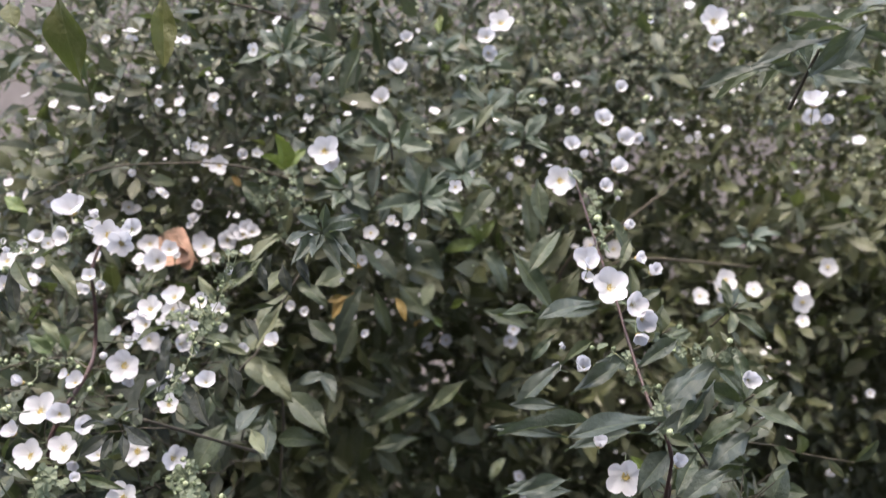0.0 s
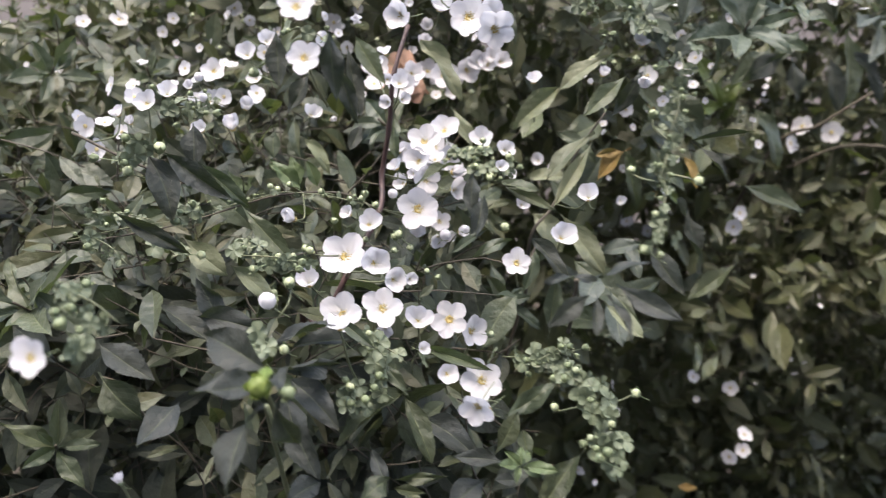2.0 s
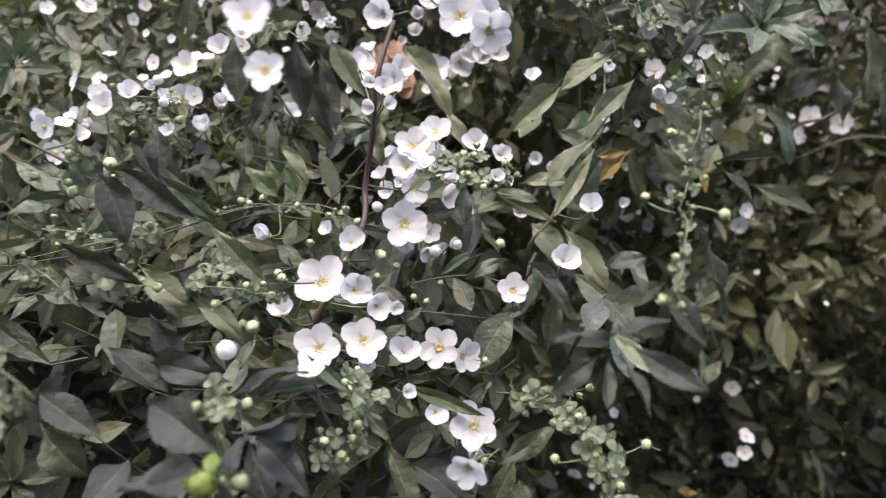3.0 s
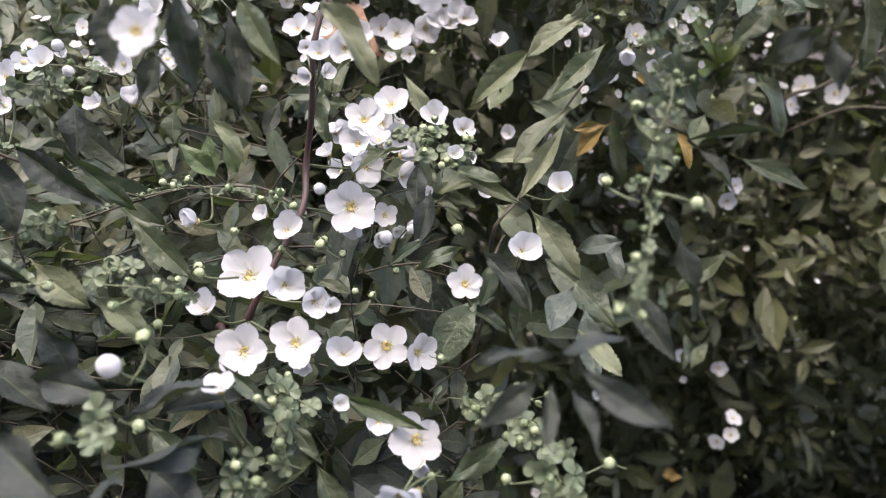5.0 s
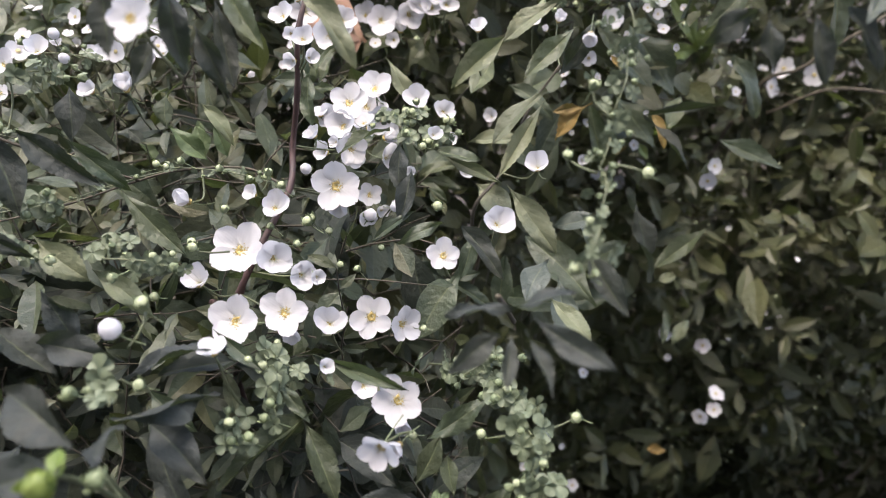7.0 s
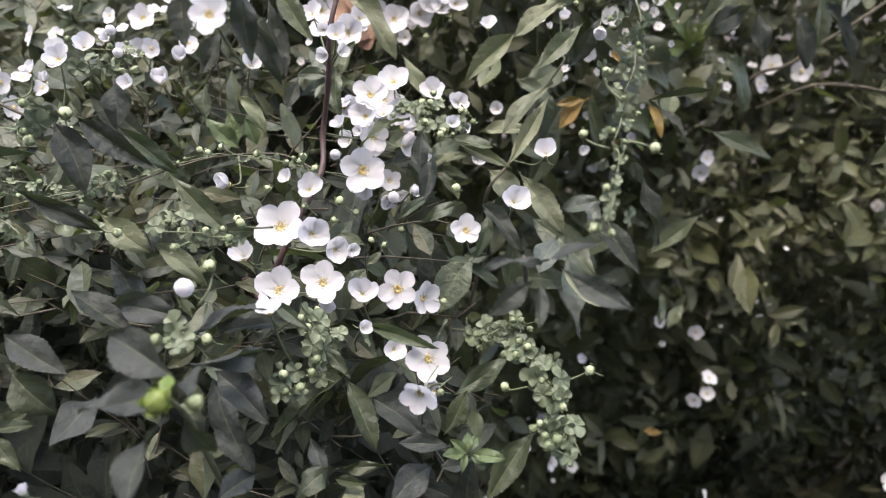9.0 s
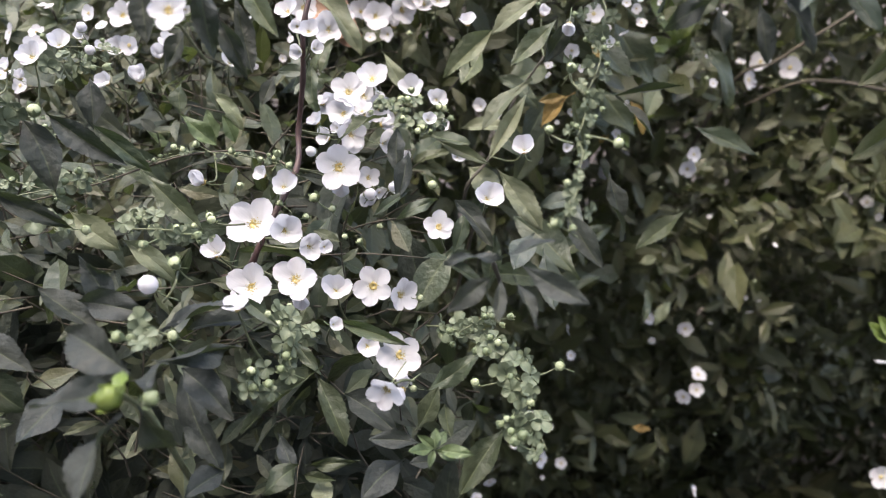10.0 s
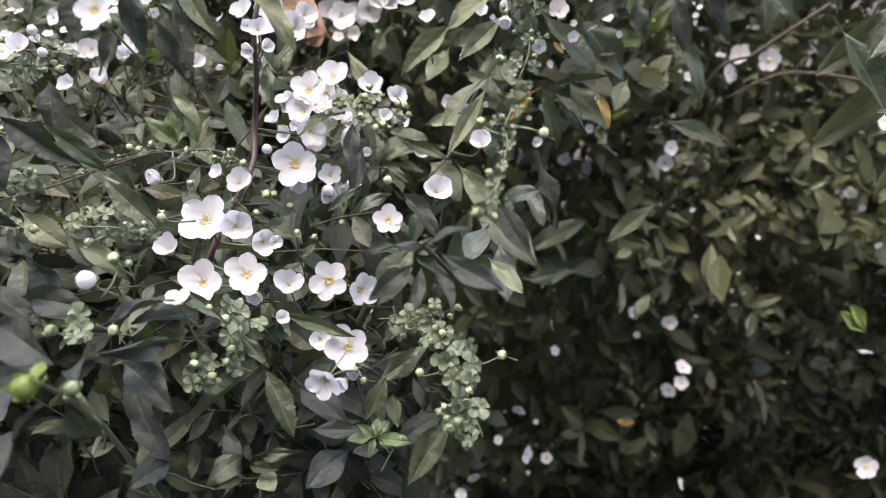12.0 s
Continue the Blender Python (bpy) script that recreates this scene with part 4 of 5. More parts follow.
MIDDLE_LEAVES = [
    (-23, 455, 1030, 0, 441, 1006, 45, 0),
    (2, 503, 1023, 29, 486, 995, 50, 0),
    (-3, 494, 991, 22, 478, 971, 45, 10),
    (17, 509, 969, -6, 497, 968, 49, 0),
    (-17, 482, 992, -6, 464, 965, 28, 0),
    (-23, 482, 994, -40, 460, 966, 35, 0),
    (-33, 473, 1004, -51, 458, 1000, 63, 0),
    (51, 499, 970, 82, 475, 967, 28, 10),
    (57, 507, 1043, 38, 495, 1029, 48, 0),
]
MIDDLE_LEAVES_B = [
    (78, 473, 1057, 86, 456, 1028, 42, 0),
    (-64, 449, 1015, -73, 432, 1001, 44, 0),
    (-26, 485, 970, -40, 464, 948, 42, 0),
    (53, 501, 1011, 72, 484, 992, 46, 0),
    (63, 489, 1054, 50, 477, 1041, 49, 0),
    (-58, 461, 978, -37, 449, 965, 43, 0),
    (-58, 437, 1006, -38, 429, 1000, 43, 0),
    (-94, 472, 1062, -79, 462, 1043, 43, 0),
]
MIDDLE_PALE_LEAVES = [
    (-74, 397, 994, -57, 393, 1001, 44, 0),
    (23, 466, 999, 16, 452, 988, 49, 0),
    (42, 460, 1062, 30, 449, 1054, 53, 0),
    (33, 453, 1090, 22, 444, 1095, 55, 0),
    (60, 505, 835, 69, 512, 851, 42, 0),
    (33, 477, 895, 43, 476, 899, 70, 0),
]
BUD_SPIKES = [
    (-46, 285, 1063, -46, 278, 1054, 22),
    (-46, 278, 1054, -49, 270, 1045, 20),
    (-50, 267, 1045, -52, 259, 1038, 16),
    (-52, 259, 1039, -52, 251, 1034, 14),
    (-52, 251, 1034, -56, 240, 1028, 16),
    (-81, 289, 971, -65, 281, 975, 16),
    (-70, 284, 975, -63, 275, 977, 10),
    (-64, 273, 977, -57, 261, 980, 16),
    (-60, 259, 980, -57, 247, 979, 16),
    (-59, 245, 978, -53, 235, 977, 16),
    (-120, 274, 981, -108, 270, 978, 16),
    (-119, 266, 980, -112, 257, 976, 12),
    (-122, 254, 978, -118, 248, 976, 10),
    (-162, 287, 999, -153, 287, 1001, 12),
]
BUD_SPIKES_B = [
    (-150, 288, 996, -144, 287, 998, 10),
    (-177, 291, 1007, -170, 290, 1009, 8),
    (-178, 274, 1005, -171, 272, 1004, 8),
    (-140, 243, 998, -133, 231, 1001, 7),
    (-104, 368, 1011, -90, 363, 1012, 12),
    (-93, 360, 1006, -79, 364, 1008, 10),
    (-184, 287, 1030, -187, 281, 1025, 10),
    (-186, 308, 1035, -179, 317, 1032, 14),
]
MIDDLE_SPIKES = [
    (-46, 393, 1079, -34, 371, 1057, 20),
    (-58, 389, 1071, -47, 377, 1048, 14),
]
BUD_STALKS = [
    (-48, 261, 980, -52, 259, 979, -57, 256, 980),
    (-68, 260, 973, -64, 258, 976, -60, 256, 979),
    (-43, 259, 1038, -46, 259, 1039, -50, 261, 1039),
    (-53, 271, 1049, -52, 270, 1047, -49, 268, 1045),
    (-56, 270, 1036, -54, 266, 1036, -52, 261, 1037),
    (-56, 240, 1028, -55, 242, 1030, -54, 245, 1031),
    (-134, 251, 1007, -134, 248, 1005, -136, 246, 1002),
    (-133, 245, 994, -135, 244, 995, -137, 243, 997),
    (-139, 287, 1001, -135, 288, 1000, -131, 291, 999),
]
PEARL_BUDS = [
    (-137, 245, 1006, 4.3),
    (-120, 333, 1004, 3.6),
    (-103, 336, 989, 4.2),
    (-95, 341, 990, 3.2),
    (-179, 317, 1042, 3.0),
    (-179, 321, 1035, 3.0),
]
CREAM_BUDS = [
    (-53, 272, 1049, 2.9),
    (-43, 259, 1038, 3.0),
    (-56, 270, 1036, 2.6),
    (-56, 240, 1028, 3.0),
    (-47, 261, 980, 3.3),
    (-68, 261, 974, 2.9),
    (-85, 318, 962, 3.2),
    (-82, 332, 996, 4.0),
    (-180, 288, 1027, 4.4),
    (-185, 281, 1023, 3.8),
    (-139, 288, 1001, 3.2),
    (-134, 251, 1008, 3.6),
    (-134, 245, 994, 3.2),
    (-115, 309, 999, 3.6),
    (-129, 323, 1005, 3.0),
    (-83, 272, 962, 2.7),
    (-95, 356, 1009, 3.6),
    (-88, 355, 1006, 3.2),
    (-81, 367, 1011, 3.2),
]
CLUSTER_BUDS = [
    (-97, 383, 1008, 4.1),
    (-93, 382, 1007, 4.4),
    (-91, 383, 1009, 3.9),
    (-96, 380, 1001, 4.1),
    (-88, 372, 1000, 4.3),
    (-81, 382, 1006, 4.1),
    (-94, 381, 1004, 3.6),
    (-134, 298, 1006, 2.7),
    (-128, 318, 1008, 3.1),
    (-124, 318, 1005, 2.9),
    (-119, 331, 989, 3.6),
    (-114, 330, 986, 3.1),
    (-160, 314, 992, 3.2),
    (-142, 295, 998, 3.1),
]
CLUSTER_BUDS_B = [
    (-116, 295, 1000, 2.4),
    (-126, 313, 995, 2.6),
    (-160, 321, 1008, 2.8),
    (-157, 322, 1007, 2.5),
    (-153, 324, 1008, 2.8),
    (-143, 326, 1006, 2.8),
    (-133, 316, 1007, 2.4),
    (-149, 287, 987, 3.1),
    (-106, 302, 991, 2.3),
    (-102, 310, 985, 2.6),
    (-101, 350, 971, 2.9),
    (-116, 253, 996, 2.0),
    (-118, 281, 980, 2.2),
]
FAR_FLOWERS = [
    (163, 691, 965, 16.0, -55, 29, 70),
    (182, 682, 964, 16.0, -11, 9, 70),
    (156, 690, 951, 15.0, 37, 24, 70),
    (149, 695, 963, 7.5, -10, 72, 70),
    (50, 665, 876, 10.7, -52, 7, 70),
    (63, 668, 889, 10.7, 25, 46, 70),
    (286, 698, 918, 18.8, 65, 41, 70),
    (277, 700, 907, 7.3, 52, 41, 70),
    (277, 682, 856, 10.5, -20, 46, 70),
    (285, 673, 847, 6.3, 4, 17, 70),
    (248, 752, 959, 11.8, 78, 45, 70),
    (158, 769, 972, 7.3, -17, 21, 70),
]
FAR_FLOWERS_B = [
    (19, 569, 786, 9.0, 92, 17, 70),
    (22, 558, 771, 7.4, 30, 41, 70),
    (90, 606, 777, 9.9, 22, 40, 70),
    (117, 596, 776, 11.6, -16, 10, 70),
    (93, 596, 763, 5.4, -4, 13, 70),
    (123, 566, 754, 12.3, 33, 67, 70),
    (122, 559, 745, 10.5, -32, 39, 70),
    (113, 558, 739, 11.5, -36, 4, 70),
    (245, 507, 717, 15.7, -7, 27, 70),
    (250, 557, 783, 10.2, -15, -50, 70),
    (2, 512, 711, 12.3, 55, 16, 70),
    (17, 509, 711, 8.2, -22, 43, 70),
    (-3, 534, 734, 9.9, -21, -17, 70),
    (9, 527, 729, 4.1, 21, 35, 70),
]
FAR_FLOWERS_C = [
    (-22, 483, 750, 6.0, -30, 47, 70),
    (-38, 467, 732, 8.2, 16, -9, 70),
    (121, 518, 682, 8.9, 70, 31, 70),
    (4, 503, 702, 3.3, -42, 36, 70),
    (-46, 459, 724, 7.5, 7, 51, 70),
    (137, 652, 848, 4.6, -50, 53, 70),
    (155, 645, 849, 4.6, 38, 43, 70),
    (183, 627, 838, 4.2, 26, 61, 70),
]
SMALL_FLOWERS = [
    (-150, 466, 1150, 7.9, 14, 101, 70),
    (-150, 467, 1146, 6.5, 42, 61, 70),
    (-124, 466, 1145, 4.9, 25, 41, 70),
    (-119, 468, 1145, 5.6, 26, 30, 70),
    (-79, 465, 1139, 7.5, -26, 6, 70),
    (-65, 468, 1155, 6.1, -43, 39, 70),
    (-70, 467, 1149, 3.4, 25, 79, 70),
    (-202, 463, 1141, 5.3, 23, 41, 70),
    (-106, 462, 1126, 2.7, 30, 33, 70),
    (-214, 463, 1115, 5.3, -69, 63, 70),
    (-197, 461, 1110, 6.0, -14, 39, 70),
    (-186, 461, 1107, 6.6, -6, 116, 70),
    (-170, 463, 1113, 7.3, 49, 45, 70),
    (-164, 461, 1112, 5.8, -40, 59, 70),
]
SMALL_FLOWERS_B = [
    (-175, 461, 1107, 4.3, -31, 66, 70),
    (-169, 463, 1107, 5.1, -55, 31, 70),
    (-136, 462, 1110, 4.9, 41, 9, 70),
    (-131, 463, 1105, 3.5, 9, 38, 70),
    (-123, 461, 1104, 4.2, 42, 19, 70),
    (-213, 463, 1101, 5.3, 32, 93, 70),
    (-120, 461, 1086, 7.6, -54, 8, 70),
    (-117, 462, 1084, 5.6, 23, 14, 70),
    (-96, 458, 1084, 5.4, -48, 75, 70),
    (-110, 459, 1089, 3.5, 43, 66, 70),
    (-148, 460, 1081, 5.0, 48, 55, 70),
    (-127, 458, 1082, 4.2, -28, -35, 70),
    (-154, 456, 1070, 4.2, 25, 2, 70),
    (-228, 456, 1065, 5.4, 7, 45, 70),
]
SMALL_FLOWERS_C = [
    (-218, 455, 1058, 6.8, -45, 24, 70),
    (-138, 456, 1058, 7.7, 74, 56, 70),
    (-99, 457, 1044, 4.2, -59, 28, 70),
    (-95, 458, 1043, 4.2, 5, 51, 70),
    (-118, 459, 1065, 3.5, 35, 32, 70),
    (-35, 464, 1122, 3.3, -4, 59, 70),
    (4, 474, 1141, 4.7, -52, 67, 70),
    (15, 479, 1149, 2.7, 18, 19, 70),
    (22, 480, 1141, 2.7, -18, 40, 70),
    (42, 485, 1122, 4.8, -54, -35, 70),
    (109, 509, 1115, 3.7, 19, 76, 70),
    (115, 513, 1116, 5.2, -2, 34, 70),
    (92, 501, 1106, 5.0, 3, 4, 70),
    (24, 479, 1102, 6.8, 20, 56, 70),
]
SMALL_FLOWERS_D = [
    (-22, 461, 1108, 3.9, 4, 59, 70),
    (63, 493, 1096, 4.9, -37, 40, 70),
    (73, 492, 1089, 5.6, -27, 18, 70),
    (40, 484, 1090, 4.2, 13, 37, 70),
    (21, 473, 1091, 3.4, 36, 51, 70),
    (87, 500, 1082, 6.5, -44, 69, 70),
    (41, 482, 1073, 4.2, -60, 29, 70),
    (93, 498, 1072, 3.6, 14, 29, 70),
    (77, 495, 1069, 7.1, 21, 32, 70),
    (-6, 464, 1064, 3.3, -37, 54, 70),
    (-1, 467, 1050, 4.7, -1, 4, 70),
    (0, 464, 1036, 4.1, 3, 30, 70),
    (6, 469, 1033, 4.8, 13, 13, 70),
    (17, 470, 1036, 3.4, 7, 25, 70),
]
SMALL_FLOWERS_E = [
    (-30, 456, 1069, 4.6, 63, 20, 70),
    (-47, 458, 1067, 4.0, 50, 28, 70),
    (97, 502, 1065, 5.1, 44, 97, 70),
    (194, 544, 1166, 6.5, -15, 34, 70),
    (166, 532, 1156, 3.9, -35, 10, 70),
    (166, 528, 1106, 4.7, -22, 33, 70),
    (188, 536, 1089, 6.5, 36, 56, 70),
    (227, 549, 1083, 5.9, -19, 34, 70),
    (323, 584, 1105, 5.7, -57, 47, 70),
    (297, 574, 1090, 11.9, -9, -1, 70),
    (342, 588, 1070, 8.8, -28, 46, 70),
    (288, 568, 1050, 3.7, 4, 48, 70),
    (308, 574, 931, 9.7, -17, 34, 70),
    (368, 614, 775, 9.3, -9, -13, 70),
]
SMALL_FLOWERS_F = [
    (280, 564, 851, 6.0, -6, 26, 70),
    (248, 553, 860, 4.2, -27, 52, 70),
    (310, 580, 827, 5.2, 83, 71, 70),
    (222, 542, 877, 4.6, 2, -3, 70),
    (386, 603, 856, 7.7, -7, 12, 70),
]
YOUNG_LEAVES = [
    (-126, 204, 1013, -127, 208, 1014, 60, 0),
    (-126, 204, 1013, -127, 202, 1012, 55, 0),
]
DRY_LEAVES = [
    (-23, 433, 1002, -39, 428, 990, 46, 10),
    (-26, 433, 1000, -38, 430, 998, 40, -40),
    (88, 579, 688, 97, 575, 693, 45, 0),
]
SECOND_LEAVES = [
    (100, 240, 1020, 68, 225, 1025, 22, 20),
    (79, 245, 1017, 48, 235, 1019, 18, 20),
    (118, 250, 1034, 99, 245, 1027, 34, 30),
    (119, 252, 1028, 109, 240, 1015, 34, -30),
    (83, 262, 1051, 62, 250, 1052, 28, 0),
    (118, 230, 1009, 101, 225, 1002, 30, 20),
    (68, 220, 1012, 48, 215, 1011, 24, 0),
    (95, 240, 1015, 114, 250, 1019, 30, 20),
    (92, 265, 1029, 73, 255, 1023, 28, 0),
    (112, 270, 1035, 96, 260, 1029, 30, 0),
    (71, 255, 1017, 53, 250, 1021, 24, 0),
]
SECOND_LOW_LEAVES = [
    (101, 258, 1006, 73, 252, 1008, 24, 10),
    (74, 262, 1002, 47, 258, 1009, 18, -10),
    (120, 237, 1005, 105, 232, 998, 49, 0),
    (76, 253, 987, 50, 248, 991, 28, 0),
    (109, 289, 1019, 85, 283, 1019, 26, 0),
    (130, 279, 1021, 107, 271, 1011, 40, -10),
    (95, 318, 1030, 67, 309, 1030, 33, 0),
    (125, 287, 1013, 111, 273, 999, 47, 10),
    (74, 267, 1029, 54, 259, 1016, 29, 0),
    (105, 248, 1005, 92, 238, 996, 43, 0),
    (138, 264, 1002, 121, 255, 996, 44, 0),
]
SECOND_INNER_LEAVES = [
    (86, 360, 1056, 68, 345, 1039, 30, 0),
    (60, 360, 1048, 80, 340, 1023, 26, 0),
    (74, 370, 1078, 77, 360, 1056, 36, 0),
    (107, 320, 1060, 101, 310, 1050, 30, 0),
    (95, 370, 1073, 90, 380, 1082, 40, 0),
    (103, 345, 1064, 110, 330, 1052, 30, 0),
    (84, 275, 1033, 73, 270, 1027, 30, 0),
    (114, 250, 1023, 104, 240, 1017, 34, 0),
    (70, 300, 1033, 52, 310, 1035, 26, 0),
    (73, 290, 1030, 63, 285, 1021, 30, 0),
]
TALL_LEAVES = [
    (-23, 350, 1121, -9, 360, 1137, 26, 0),
    (-4, 360, 1137, -13, 350, 1116, 30, 0),
    (-42, 400, 1144, -18, 390, 1140, 24, 0),
    (131, 250, 1135, 149, 235, 1139, 16, 0),
    (135, 260, 1127, 116, 270, 1118, 20, 0),
    (137, 255, 1135, 129, 260, 1118, 22, 0),
    (138, 250, 1136, 149, 235, 1142, 20, 20),
    (60, 450, 1109, 47, 440, 1094, 30, 0),
    (18, 400, 1106, 3, 400, 1089, 30, 0),
    (-47, 340, 1049, -61, 330, 1035, 30, 0),
]
DEEP_LEAVES = [
    (-26, 352, 953, -51, 370, 971, 40, 0),
    (-29, 355, 949, -60, 370, 946, 34, -20),
    (-57, 370, 986, -69, 360, 970, 30, 0),
    (-59, 360, 939, -58, 370, 962, 34, 0),
    (44, 450, 942, 19, 440, 921, 30, 0),
    (-26, 460, 901, 13, 470, 924, 28, 0),
    (-23, 460, 887, 11, 460, 897, 30, 0),
    (31, 440, 880, 34, 450, 894, 34, 0),
]
HANGING_LEAVES = [
    (-103, 300, 1156, -101, 291, 1125, 43, 10),
    (-71, 314, 1157, -70, 305, 1127, 32, -15),
    (-116, 293, 1151, -111, 285, 1143, 56, 0),
]
YOUNG_INNER_LEAVES = [
    (-161, 360, 1064, -176, 365, 1075, 36, 0),
    (280, 550, 1052, 275, 550, 1060, 60, 0),
    (26, 550, 1150, 28, 560, 1165, 34, 0),
    (-57, 436, 1073, -60, 427, 1094, 47, 0),
    (-58, 436, 1073, -68, 424, 1083, 50, 0),
    (-57, 439, 1072, -51, 436, 1085, 60, 0),
    (54, 560, 1001, 35, 556, 1031, 43, 0),
]
YOUNG_INNER_LEAVES_B = [
    (55, 560, 1000, 29, 550, 1000, 48, 0),
    (54, 562, 1000, 62, 559, 1017, 53, 0),
    (149, 418, 888, 133, 422, 898, 44, 0),
    (149, 419, 888, 140, 420, 903, 46, 0),
    (46, 534, 964, 30, 536, 959, 42, 0),
    (19, 517, 959, 27, 513, 951, 50, 0),
]
DRY_INNER_LEAVES = [
    (1, 430, 1000, 8, 420, 992, 40, 0),
    (-103, 480, 1065, -98, 480, 1057, 60, 0),
    (-22, 420, 1025, -16, 420, 1020, 40, 0),
    (65, 521, 738, 79, 518, 740, 41, 0),
    (7, 507, 954, 12, 508, 959, 54, 0),
]
FRESH_LEAVES = [
    (-168, 370, 995, -174, 370, 1002, 40, 0),
    (-164, 370, 995, -167, 375, 1003, 40, 0),
    (-191, 400, 968, -195, 410, 987, 26, 0),
    (-192, 400, 968, -202, 405, 987, 26, 30),
    (-77, 240, 971, -74, 245, 973, 44, 0),
    (-77, 240, 971, -72, 238, 970, 44, 0),
    (-77, 240, 971, -81, 240, 975, 44, 0),
]
FRESH_LEAVES_B = [
    (-77, 240, 971, -78, 236, 969, 40, 0),
    (-77, 240, 971, -77, 245, 973, 46, 0),
    (-77, 240, 971, -70, 236, 975, 40, 0),
    (-77, 238, 973, -83, 234, 975, 40, 20),
    (-159, 359, 995, -170, 358, 1007, 42, 0),
    (-160, 359, 995, -163, 361, 1006, 58, 0),
    (-154, 363, 995, -158, 364, 1005, 51, 0),
]
RUST_LEAVES = [
    (-120, 455, 1016, -146, 450, 1031, 100, 0),
    (-123, 458, 1018, -135, 455, 1034, 90, 50),
    (-121, 455, 1017, -130, 452, 1014, 95, -30),
]
INNER_CREAM_BUDS = [
    (-246, 500, 1050, 6.7),
    (-174, 360, 1037, 4.8),
    (-226, 580, 1107, 6.7),
    (-257, 570, 1106, 6.6),
    (-243, 570, 1101, 5.8),
    (-182, 580, 1104, 5.9),
    (-103, 550, 1095, 4.0),
    (-40, 420, 1072, 4.9),
    (-23, 420, 1075, 4.8),
    (20, 450, 1084, 4.5),
    (44, 500, 1122, 5.7),
    (83, 470, 1107, 6.0),
    (92, 500, 1123, 5.7),
    (158, 500, 1106, 5.7),
    (197, 460, 1150, 7.0),
    (157, 500, 1154, 4.2),
    (114, 380, 1065, 5.5),
    (97, 340, 1062, 4.9),
    (95, 320, 1055, 3.7),
]
YOUNG_BUDS = [
    (-126, 203, 1013, 3.8),
    (-123, 209, 1008, 2.6),
]
SHOOTS = [
    (-46, 493, 1135, 7, 26),
    (-86, 532, 1093, 7, 28),
    (-3, 533, 1098, 7, 29),
    (15, 534, 1041, 8, 26),
    (55, 499, 1103, 7, 27),
    (-54, 542, 1110, 9, 29),
    (-37, 479, 1090, 8, 25),
    (-64, 474, 1140, 9, 34),
    (60, 548, 1132, 8, 32),
    (77, 524, 1108, 8, 25),
    (27, 520, 1138, 8, 29),
]
GREY_LEAVES = [
    (138, 235, 1137, 120, 237, 1140, 36, 0),
    (140, 234, 1133, 117, 241, 1128, 25, 20),
    (142, 229, 1137, 129, 232, 1124, 35, -20),
    (132, 249, 1126, 107, 253, 1123, 21, 10),
    (136, 242, 1130, 148, 231, 1126, 36, 0),
    (138, 229, 1139, 143, 221, 1144, 60, 0),
]
WHORLS = [
    (17, 430, 1059, 9, 34),
    (0, 440, 1091, 8, 32),
    (54, 460, 1105, 8, 30),
    (-37, 578, 988, 7, 42),
    (139, 250, 1128, 8, 22),
    (-161, 600, 1155, 8, 28),
    (252, 550, 1005, 8, 30),
    (-27, 440, 1063, 8, 30),
    (-1, 584, 999, 8, 40),
    (41, 450, 1070, 8, 30),
    (30, 585, 999, 8, 38),
    (78, 470, 1088, 8, 28),
]
BUD_TWIG = [
    (-130, 328, 1002, -159, 335, 1002, 12),
    (-159, 335, 1002, -190, 325, 993, 14),
    (-190, 325, 993, -218, 300, 993, 12),
    (-174, 335, 997, -207, 325, 1013, 12),
]
BUD_SIDE = [
    (-168, 215, 1022, -154, 210, 1019, 16),
    (-161, 205, 1016, -157, 205, 1016, 7),
    (-215, 310, 999, -190, 300, 1002, 11),
    (-154, 275, 1004, -135, 272, 1004, 9),
    (-209, 360, 1027, -185, 355, 1026, 10),
    (-194, 270, 1009, -178, 260, 1006, 9),
]
BUD_CLUSTERS = [
    (100, 380, 1068, 92, 300, 1058, 22),
    (89, 270, 1031, 101, 255, 1021, 18),
    (116, 290, 1027, 128, 280, 1020, 14),
    (-66, 400, 1078, -37, 380, 1059, 24),
    (98, 250, 1023, 101, 240, 1013, 10),
    (-38, 500, 1159, -14, 500, 1149, 14),
    (-72, 275, 979, -63, 280, 983, 12),
    (99, 450, 1092, 128, 420, 1076, 12),
    (-152, 330, 1058, -138, 320, 1053, 8),
    (128, 260, 1035, 117, 260, 1031, 6),
]
STEM_RED = [
    (-119, 345, 1059),
    (-122, 335, 1044),
    (-123, 335, 1027),
    (-125, 335, 1011),
    (-124, 325, 1002),
    (-130, 312, 989),
    (-135, 307, 977),
    (-141, 315, 958),
    (-154, 350, 914),
]
STEM_SIDE = [
    (-126, 328, 1001),
    (-139, 335, 1003),
    (-159, 335, 1001),
    (-174, 335, 996),
    (-190, 325, 992),
    (-204, 310, 992),
    (-218, 300, 992),
]
STEM_TWIG_A = [
    (-172, 335, 997),
    (-187, 330, 1003),
    (-207, 325, 1012),
    (-229, 330, 1019),
]
STEM_TWIG_B = [
    (-44, 390, 1026),
    (-54, 385, 1010),
    (-62, 370, 993),
    (-70, 360, 985),
    (-70, 370, 967),
    (-66, 420, 925),
]
STEM_ROSETTE = [
    (-127, 206, 1011),
    (-128, 214, 1001),
    (-130, 224, 986),
    (-134, 240, 960),
]
STEM_ROS_RIGHT = [
    (-68, 252, 1015),
    (-65, 270, 1002),
    (-56, 330, 959),
]
